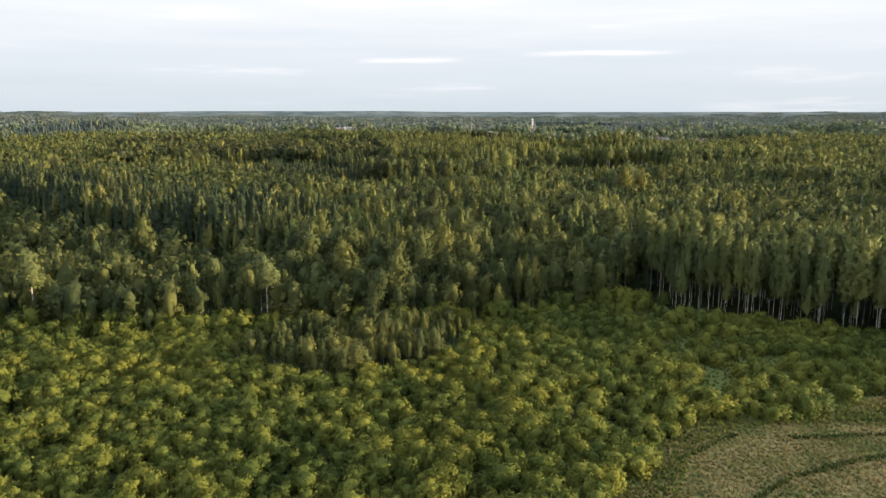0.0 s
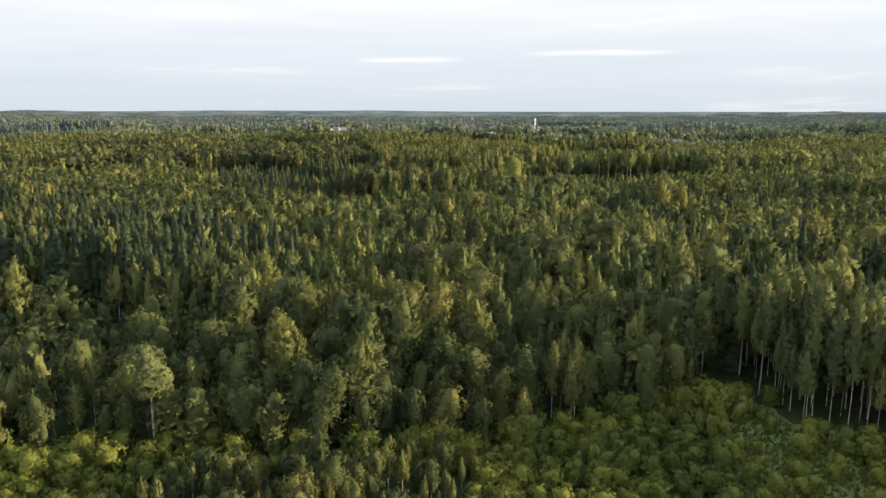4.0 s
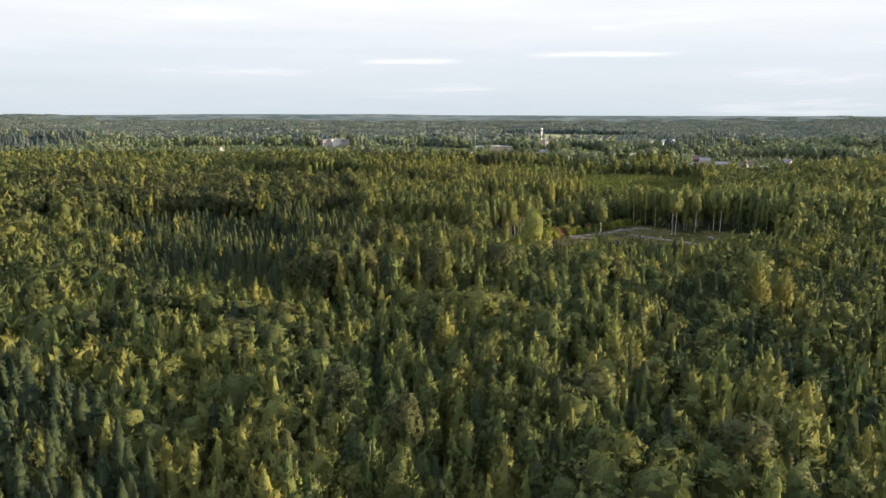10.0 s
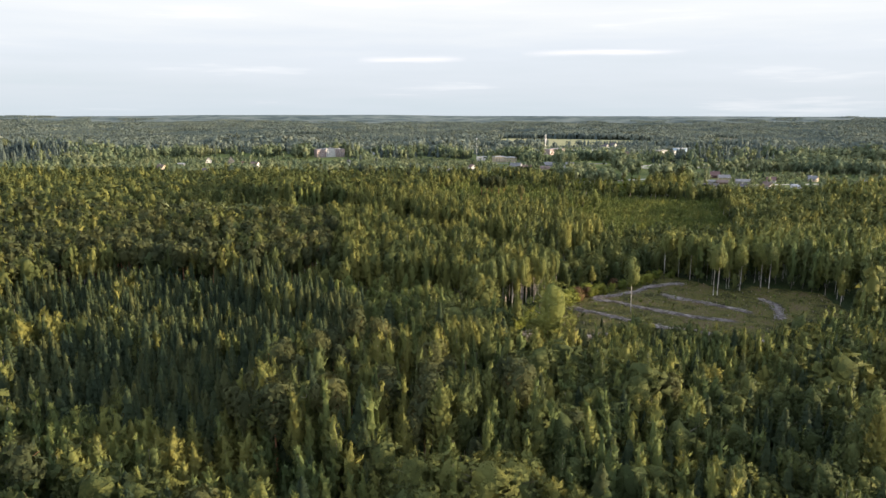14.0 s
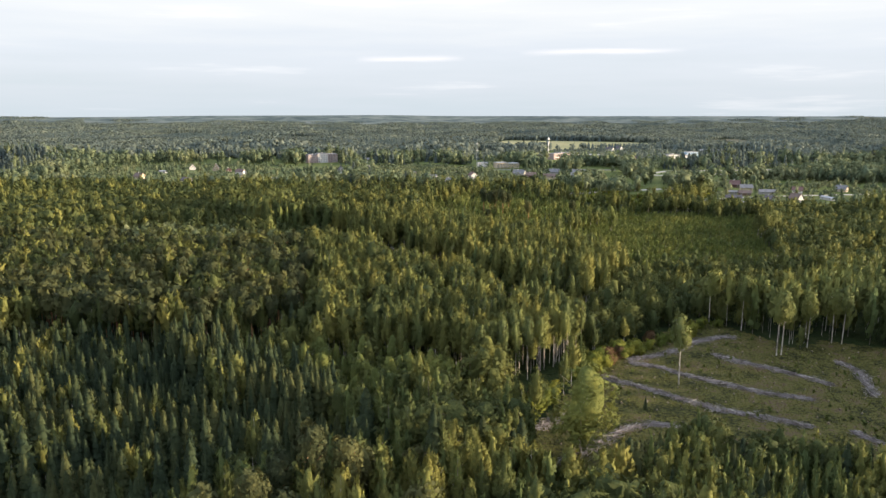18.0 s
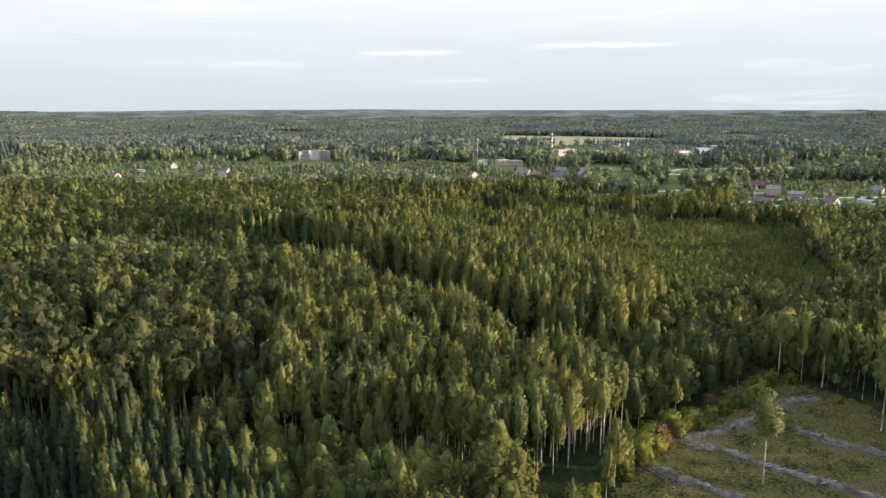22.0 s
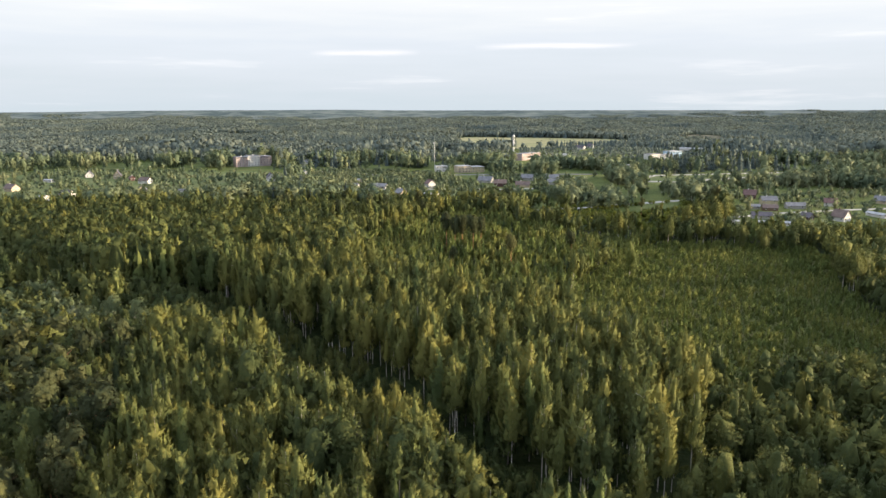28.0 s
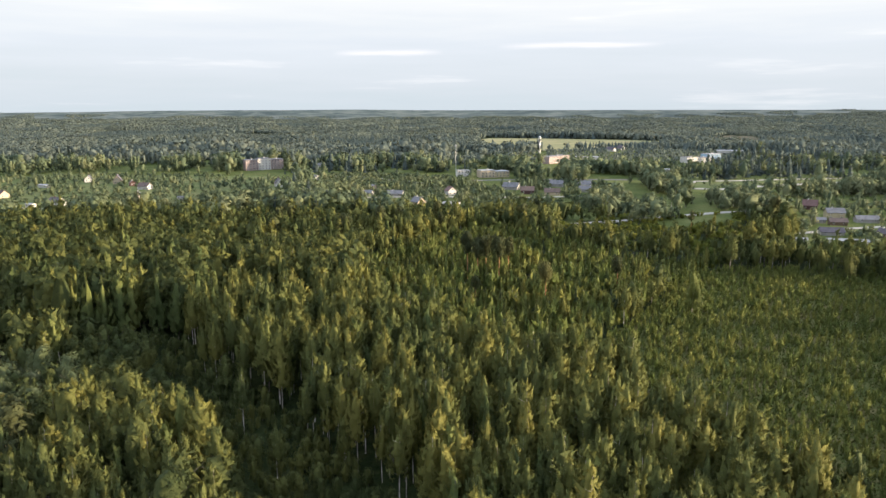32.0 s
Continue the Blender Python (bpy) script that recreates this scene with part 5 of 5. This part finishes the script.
for name, kit, label, spots in (("withered_spruce", FULL["spruce"], "brown withered spruce among green trees", ((2.8, 941, 13), (-4.5, 958, 11), (181.7, 897, 9))),
                                ("rusty_bush", FULL["bush"], "rust-brown bush on the clearing's rim", ((25.9, 465.5, 3.2), (29.7, 469.3, 2.8), (57.2, 495.4, 5.2), (61.9, 500.3, 4.2), (76, 516.6, 4.0)))):
    (tv, tt), (cv, ct, cn, cl) = kit[0]
    for i, (x, y, h) in enumerate(spots):
        m = Matrix.LocRotScale((x, y, float(land(x, y))), Euler((0, 0, i * 1.7)), (h, h, h))
        if i:
            copy_thing(first, m)
            continue
        first = tagged(new(name), label, "tree" if "spruce" in name else "bush", group=name.replace("_", " ") + " group")
        for pn, v, t, mat, nv, lf in (("trunk", tv, tt, BARK["grey"], None, None), ("crown", cv, ct, M_RUST, cn, cl)):
            ob = new(pn, mesh_from(name + "_" + pn, v, t, [mat], tint=np.full(len(v), -1.0), leafing=nv, leafy=lf))
            ob.parent = first
        place = m
    first.matrix_basis = place

# ---- felled clearing: rows of brushwood ----


def part(name, v, t, mat, parent, label=""):
    ob = new(name, mesh_from(name, v, t, [mat] if not isinstance(mat, list) else mat))
    if name not in ("shaft", "tank", "brushwood", "twig_bed"):
        ob.data.shade_flat()
    ob.parent = parent
    if label:
        tagged(ob, label)
    return ob


def box(x0, x1, y0, y1, z0, z1):
    v = np.array([(x, y, z) for z in (z0, z1) for y in (y0, y1) for x in (x0, x1)], float)
    q = [(0, 2, 3, 1), (4, 5, 7, 6), (0, 1, 5, 4), (2, 6, 7, 3), (0, 4, 6, 2), (1, 3, 7, 5)]
    return v, np.array([t for a, b, c, d in q for t in ((a, b, c), (a, c, d))])


SLASH = [
    [(65, 498), (74, 502), (84, 508), (92, 516), (102, 521), (108, 521)],
    [(64, 496), (73, 491), (78, 485), (87, 478), (96, 471), (108, 466)],
    [(53, 484), (57, 479), (63, 475), (72, 466), (80, 459), (89, 455), (99, 449)],
    [(94, 503), (100, 496), (106, 491), (113, 484), (119, 477)],
    [(131, 496), (133, 488), (128, 472), (126, 468)],
    [(28, 448), (35, 455), (37, 457)],
    [(25, 421), (33, 431), (43, 441), (51, 448), (58, 451), (65, 449)],
    [(108, 446), (112, 439)],
]
for line in SLASH:
    length = sum(math.dist(a, b) for a, b in zip(line, line[1:]))
    root = tagged(new("brushwood_row"), "long heap of bleached grey branches on felled ground", "brushwood", group="brushwood rows")
    sticks = []
    for i in range(int(length * 24)):
        x, y, a = along(line, rng.uniform(0, 1))
        off = rng.normal(0, 1.05 + 0.5 * math.sin(x * 0.9) * math.sin(y * 0.7))
        a += rng.normal(0, 0.75)
        l = rng.uniform(0.8, 3.2)
        z = float(land(x, y)) + 0.22 + abs(rng.normal(0, 0.26)) * max(0.2, 1 - abs(off) / 2)
        px, py = x - math.sin(a) * off + rng.normal(0, 0.3), y + math.cos(a) * off + rng.normal(0, 0.3)
        rise = rng.normal(0, 0.12)
        r = rng.uniform(0.02, 0.075)
        sticks.append(limb((px - math.cos(a) * l / 2, py - math.sin(a) * l / 2, z - rise), (px + math.cos(a) * l / 2, py + math.sin(a) * l / 2, z + rise), r, r * 0.5, 3))
    # the bed of twigs and chips under the branches
    bed = []
    n = int(length / 1.1)
    for i in range(n + 1):
        x, y, a = along(line, i / n)
        wide = 0.75 + 0.3 * math.sin(x * 0.9) * math.sin(y * 0.7)
        for s, z in ((-1.4, 0.04), (-0.7, 0.15), (0, 0.22), (0.7, 0.15), (1.4, 0.04)):
            j = wide * rng.uniform(0.55, 1.35)
            bed.append((x - math.sin(a) * s * j + rng.normal(0, 0.15), y + math.cos(a) * s * j + rng.normal(0, 0.15), float(land(x, y)) + z * rng.uniform(0.7, 1.15)))
    bt = [t for i in range(n) for q in range(4) for t in ((5 * i + q, 5 * i + q + 5, 5 * i + q + 6), (5 * i + q, 5 * i + q + 6, 5 * i + q + 1))]
    part("twig_bed", bed, bt, M_TWIGS, root)
    tagged(part("brushwood", *joined(sticks), M_SLASH, root, "criss-cross grey sticks"), kind="stuff")
    for i in range(int(length / 5)):
        x, y, a = along(line, rng.uniform(0, 1))
        a += rng.normal(0, 0.6)
        l, r = rng.uniform(2.0, 4.2), rng.uniform(0.07, 0.13)
        z = float(land(x, y)) + 0.48 + rng.uniform(0, 0.15)
        part("log", *limb((x - math.cos(a) * l / 2, y - math.sin(a) * l / 2, z), (x + math.cos(a) * l / 2, y + math.sin(a) * l / 2, z + rng.normal(0, 0.1)), r, r * 0.7, 6), BARK["white"], root)
# stumps
STUMP_TOP = material("cut_wood", [(0.210, 0.156, 0.096), (0.270, 0.204, 0.132), (0.312, 0.252, 0.168)], scale=2.0)
sv, st = lathe([-0.05, 0.15, 0.42], [0.30, 0.22, 0.19], 8, np.random.default_rng(3), 0.12, close=False)
stump = tagged(new("tree_stump", mesh_from("tree_stump", sv, st, [BARK["grey"]])), "low cut tree stump on mossy clearing", "stump", group="stumps")
cv, ct = lathe([0.40, 0.43], [0.19, 0.185], 8, np.random.default_rng(4), 0.05)
part("cut_face", cv, ct, STUMP_TOP, stump, "pale sawn wood")
spots = []
x, y = scatter(15, 165, 425, 540, 7.5)
ok = inside(CLEARING, x, y)
for i, (a, b) in enumerate(zip(x[ok], y[ok])):
    m = pose(a, b, 0.12 + float(land(a, b)), 0, 0, rng.uniform(0, 360))
    if i == 0:
        stump.matrix_basis = m
    else:
        copy_thing(stump, m)

# grass tussocks and reeds on the open ground
M_TUFT = material("reed_tussocks", [(0.074, 0.086, 0.026), (0.128, 0.116, 0.044), (0.182, 0.144, 0.064)], scale=0.11, fine=0.4, fine_scale=1.5, translucent=0.3)
M_FERN = material("clearing_herbs", [(0.026, 0.028, 0.010), (0.060, 0.060, 0.017), (0.092, 0.086, 0.022), (0.088, 0.064, 0.039)], scale=0.16, fine=0.5, fine_scale=1.2, translucent=0.3)


def tufts(name, poly, step, h, mat, label, share=1.0):
    xs, ys = [p[0] for p in poly], [p[1] for p in poly]
    x, y = scatter(min(xs), max(xs), min(ys), max(ys), step)
    ok = inside(poly, x, y) & (rng.uniform(0, 1, len(x)) < share)
    x, y = x[ok], y[ok]
    n = len(x)
    g = land(x, y)
    V, T = [], []
    for b in range(4):
        th = rng.uniform(0, 6.28, n)
        hh, w = h * rng.uniform(0.5, 1.2, n), h * rng.uniform(0.3, 0.7, n)
        c, s = np.cos(th), np.sin(th)
        lean = rng.normal(0, 0.4, (2, n)) * hh
        V.append(np.stack([np.stack([x + c * w, y + s * w, g + 0.05], 1), np.stack([x - c * w, y - s * w, g + 0.05], 1), np.stack([x + lean[0], y + lean[1], g + hh + 0.1], 1)], 1).reshape(-1, 3))
        T.append(np.arange(3 * n).reshape(-1, 3) + 3 * n * b)
    return tagged(new(name, mesh_from(name, np.concatenate(V), np.concatenate(T), [mat])), label, "grass", kind="stuff")


tufts("reed_tussocks", MEADOW, 0.7, 0.5, M_TUFT, "tufts of straw-coloured reed and sedge")
M_SEDGE = material("sedge_tufts", [(0.026, 0.046, 0.012), (0.042, 0.064, 0.017), (0.066, 0.082, 0.024)], scale=0.2, fine=0.4, fine_scale=1.5, translucent=0.3)
M_GREEN = material("meadow_tufts", [(0.054, 0.078, 0.018), (0.088, 0.110, 0.024), (0.128, 0.130, 0.036)], scale=0.1, fine=0.4, fine_scale=1.5, translucent=0.3)
# dark sedge along old furrows of the meadow
for line, wide in (([(30, 70), (36, 80), (46, 88), (58, 93), (74, 96), (92, 97)], 1.0), ([(40, 66), (48, 78), (60, 85), (76, 88), (95, 89)], 0.8), ([(52, 100), (66, 101), (84, 99), (110, 94)], 1.1), ([(28, 84), (34, 94), (44, 101)], 1.0), ([(62, 66), (72, 76), (90, 80)], 0.7)):
    furrow = [(x, y + 0.4 * wide) for x, y in line] + [(x + 0.3, y - 0.4 * wide) for x, y in line[::-1]]
    tufts("sedge_furrow", furrow, 0.5, 0.6, M_SEDGE, "dark green sedge growing along an old furrow")
tufts("scrub_tufts", SCRUB_GRASS, 1.3, 0.55, M_GREEN, "tall grass between the willow bushes")
tufts("glade_grass", STRIP, 0.9, 0.6, M_GREEN, "tall green grass of the glade")
tufts("meadow_fringe", RIM, 0.95, 0.7, M_GREEN, "green grass along the meadow's rim")
tufts("clearing_herbs", CLEARING, 0.7, 0.30, M_FERN, "green and rusty herbs on the felled ground", 0.6)
tufts("plantation_grass", PLANTATION, 1.15, 0.5, material("rough_grass", [(0.054, 0.074, 0.019), (0.080, 0.100, 0.026), (0.116, 0.112, 0.042)], scale=0.08, fine=0.4, fine_scale=1.0, translucent=0.3), "rough green grass among planted saplings")

# ---- village ----
WALL = {k: material(k + "_wall", [tuple(c * f for c in rgb) for f in (0.8, 1.0, 1.08)], scale=0.3, fine=0.15, fine_scale=2.0, rough=0.8) for k, rgb in
        {"white": (0.52, 0.505, 0.47), "cream": (0.400, 0.336, 0.240), "yellow": (0.39, 0.34, 0.22), "pink": (0.31, 0.245, 0.228), "red": (0.085, 0.048, 0.044), "brown": (0.14, 0.10, 0.07), "grey": (0.288, 0.280, 0.264), "blue": (0.320, 0.440, 0.544)}.items()}
ROOF = {k: material(k + "_roof", [tuple(c * f for c in rgb) for f in (0.7, 1.0, 1.2)], scale=0.4, fine=0.25, fine_scale=3.0, rough=0.7, bump=0.03, bump_scale=4) for k, rgb in
        {"slate": (0.15, 0.15, 0.155), "dark": (0.09, 0.08, 0.09), "rust": (0.125, 0.090, 0.076), "red": (0.125, 0.074, 0.066), "white": (0.30, 0.30, 0.295)}.items()}
M_PANE = material("window_glass", [(0.03, 0.035, 0.04), (0.05, 0.055, 0.06)], rough=0.1)
M_TRIM = material("white_paint", [(0.65, 0.65, 0.62), (0.78, 0.78, 0.75)], rough=0.6)
M_METAL = material("grey_metal", [(0.40, 0.40, 0.40), (0.52, 0.52, 0.52)], rough=0.4, metal=0.6)


def wall_shell(w, l, h, ridge):
    """Walls of a house w across x, l along y, gables at both ends of y."""
    v = [(-w / 2, -l / 2, -0.2), (w / 2, -l / 2, -0.2), (w / 2, l / 2, -0.2), (-w / 2, l / 2, -0.2), (-w / 2, -l / 2, h), (w / 2, -l / 2, h), (w / 2, l / 2, h), (-w / 2, l / 2, h), (0, -l / 2, ridge), (0, l / 2, ridge)]
    t = [(0, 1, 5), (0, 5, 4), (1, 2, 6), (1, 6, 5), (2, 3, 7), (2, 7, 6), (3, 0, 4), (3, 4, 7), (4, 5, 8), (6, 7, 9), (4, 8, 9), (4, 9, 7), (5, 6, 9), (5, 9, 8)]
    return np.array(v), np.array(t)


def slope(w, l, h, ridge, side, over=0.5, thick=0.18):
    """One slope of a pitched roof, with its overhang and thickness."""
    k = (ridge - h) / (w / 2)
    a = [(0, ridge + 0.04), (side * (w / 2 + over), h - over * k + 0.04)]
    v = [(x, y, z + d) for d in (0, thick) for y in (-l / 2 - over, l / 2 + over) for x, z in a]
    q = [(0, 1, 3, 2), (4, 6, 7, 5), (0, 4, 5, 1), (2, 3, 7, 6), (1, 5, 7, 3), (0, 2, 6, 4)]
    return np.array(v), np.array([t for a_, b_, c_, d_ in q for t in ((a_, b_, c_), (a_, c_, d_))])


def window(parent, x, y, z, w, h, face):
    """A framed pane on the wall; face: the axis it looks along, 'x' or 'y', with its sign."""
    s = 1 if face[0] == "+" else -1
    if face[1] == "x":
        f, p = box(x - 0.03, x + 0.05 * s + 0.03, y - w / 2, y + w / 2, z, z + h), box(x + 0.07 * s - 0.02, x + 0.07 * s + 0.025, y - w / 2 + 0.12, y + w / 2 - 0.12, z + 0.12, z + h - 0.12)
    else:
        f, p = box(x - w / 2, x + w / 2, y - 0.03, y + 0.05 * s + 0.03, z, z + h), box(x - w / 2 + 0.12, x + w / 2 - 0.12, y + 0.07 * s - 0.02, y + 0.07 * s + 0.025, z + 0.12, z + h - 0.12)
    fr = part("window", *f, M_TRIM, parent)
    part("pane", *p, M_PANE, fr)


def house(x, y, turn, w, l, h, ridge, wall, roof, label, kind="house", chimney=True, rows=1):
    root = tagged(new("house" if kind == "house" else kind.replace(" ", "_")), label, kind, group="village houses" if kind == "house" else "")
    w, l, h, ridge = 0.86 * w, 0.86 * l, 0.88 * h, 0.86 * ridge
    root.matrix_basis = pose(x, y, 0.3 + float(land(x, y)), 0, 0, turn)
    part("wall", *wall_shell(w, l, h, ridge), WALL[wall], root)
    for s in (-1, 1):
        part("roof_slope", *slope(w, l, h, ridge, s), ROOF[roof], root)
    part("door", *box(w / 2 - 0.02, w / 2 + 0.06, -0.5, 0.5, 0, 2.05), WALL["brown"], root)
    for r in range(rows):
        z = 0.9 + 2.8 * r
        for k in (-0.3, 0.3):
            window(root, w / 2, l * k, z, 1.1, 1.3, "+x")
            window(root, -w / 2, l * k, z, 1.1, 1.3, "-x")
            window(root, w * k * 0.8, -l / 2, z, 1.1, 1.3, "-y")
    if ridge - h > 2.4:
        window(root, 0, -l / 2, h + 0.5, 1.1, 1.2, "-y")
    if chimney:
        part("chimney", *box(-0.35, 0.35, l * 0.12, l * 0.12 + 0.7, ridge - 0.6, ridge + 0.9), WALL["red"] if wall == "white" else WALL["white"], root)
    return root


for row in HOUSES:
    house(*row, rows=2 if row[5] > 5 else 1)
for row in SHEDS:
    house(*row, kind="shed", chimney=False)


def block(x, y, turn, w, l, storeys, wall, label, kind, steps=1, trim="white", end_wall=None):
    """A flat-roofed building in steps, with rows of windows."""
    root = tagged(new(kind.replace(" ", "_")), label, kind)
    root.matrix_basis = pose(x, y, 0.3 + float(land(x, y)), 0, 0, turn)
    each = l / steps
    for s in range(steps):
        y0 = -l / 2 + s * each
        h = 3.0 * storeys + (s % 2) * 1.2
        wing = part("wing", *box(-w / 2 + (s % 2) * 1.0, w / 2 + (s % 2) * 1.0, y0 + 0.01, y0 + each - 0.01, -0.2, h), WALL[end_wall if end_wall and s % 2 else wall], root)
        part("roof_edge", *box(-w / 2 - 0.2 + (s % 2), w / 2 + 0.2 + (s % 2), y0 - 0.05 + 0.06 * (s % 2), y0 + each - 0.02, h + 0.004, h + 0.5), ROOF["slate" if trim == "grey" else "white"], root)
        part("chimney", *box(-0.6, 0.6, y0 + each * 0.4, y0 + each * 0.4 + 0.8, h + 0.4, h + 1.9), WALL["white"], root)
        for f in range(storeys):
            for k in range(max(2, int(each / 3.4))):
                yy = y0 + (k + 0.5) * each / max(2, int(each / 3.4))
                window(wing, w / 2 + (s % 2), yy, 0.8 + 3.0 * f, 1.6, 1.5, "+x")
                window(wing, -w / 2 + (s % 2), yy, 0.8 + 3.0 * f, 1.6, 1.5, "-x")
    for f in range(storeys):
        for k in (-0.25, 0.25):
            window(root, w * k, -l / 2, 0.8 + 3.0 * f, 1.5, 1.5, "-y")
    return root


block(-180.5, 1369, 118, 14, 46, 4, "pink", "four-storey pink and white stepped apartment building", "apartment building", steps=3, end_wall="white", trim="grey")
block(89.9, 1259, 105, 14, 32, 2, "yellow", "two-storey yellow and white flat-roofed public building", "school", steps=2, end_wall="cream")
block(191.7, 1446, 135, 13, 48, 3, "pink", "three-storey pink apartment building with white roof edge", "apartment building", steps=1, trim="grey")
block(379, 1439, 110, 14, 40, 2, "white", "white factory building with pale blue hall", "factory", steps=2, trim="grey")
block(410, 1468, 110, 15, 22, 3, "blue", "pale blue and white factory hall", "factory", steps=1)
block(57.8, 1271, 100, 9, 14, 2, "white", "small white annex of the yellow building", "annex", steps=1)

# water tower: slender shaft, wide tank, low cone
tower = tagged(new("water_tower"), "slender white water tower with a wider tank", "water tower")
tower.matrix_basis = pose(200, 1632, 0.2 + float(land(200, 1632)))
r8 = np.random.default_rng(8)
part("shaft", *lathe([-0.5, 5, 12, 18], [2.1, 1.6, 1.4, 1.4], 16, r8, 0.0), M_TRIM, tower)
part("tank", *lathe([17.9, 19.4, 24.6, 25.5], [1.5, 3.0, 3.0, 2.3], 16, r8, 0.0), M_TRIM, tower)
part("tank_band", *lathe([21.2, 21.9], [3.06, 3.06], 16, r8, 0.0, close=False), WALL["grey"], tower, "grey band round the tank")
part("roof_cone", *lathe([25.5, 26.4], [2.4, 0.5], 16, r8, 0.0), ROOF["slate"], tower)
# mast with a lamp head
mast = tagged(new("light_mast"), "tall thin grey mast with a white head", "mast")
mast.matrix_basis = pose(52.3, 1321, 0.2 + float(land(52.3, 1321)))
part("pole", *limb((0, 0, -0.3), (0, 0, 30), 0.28, 0.16, 8), M_METAL, mast)
part("lamp_head", *box(-1.3, 1.3, -0.6, 0.6, 29.6, 31.2), WALL["white"], mast)
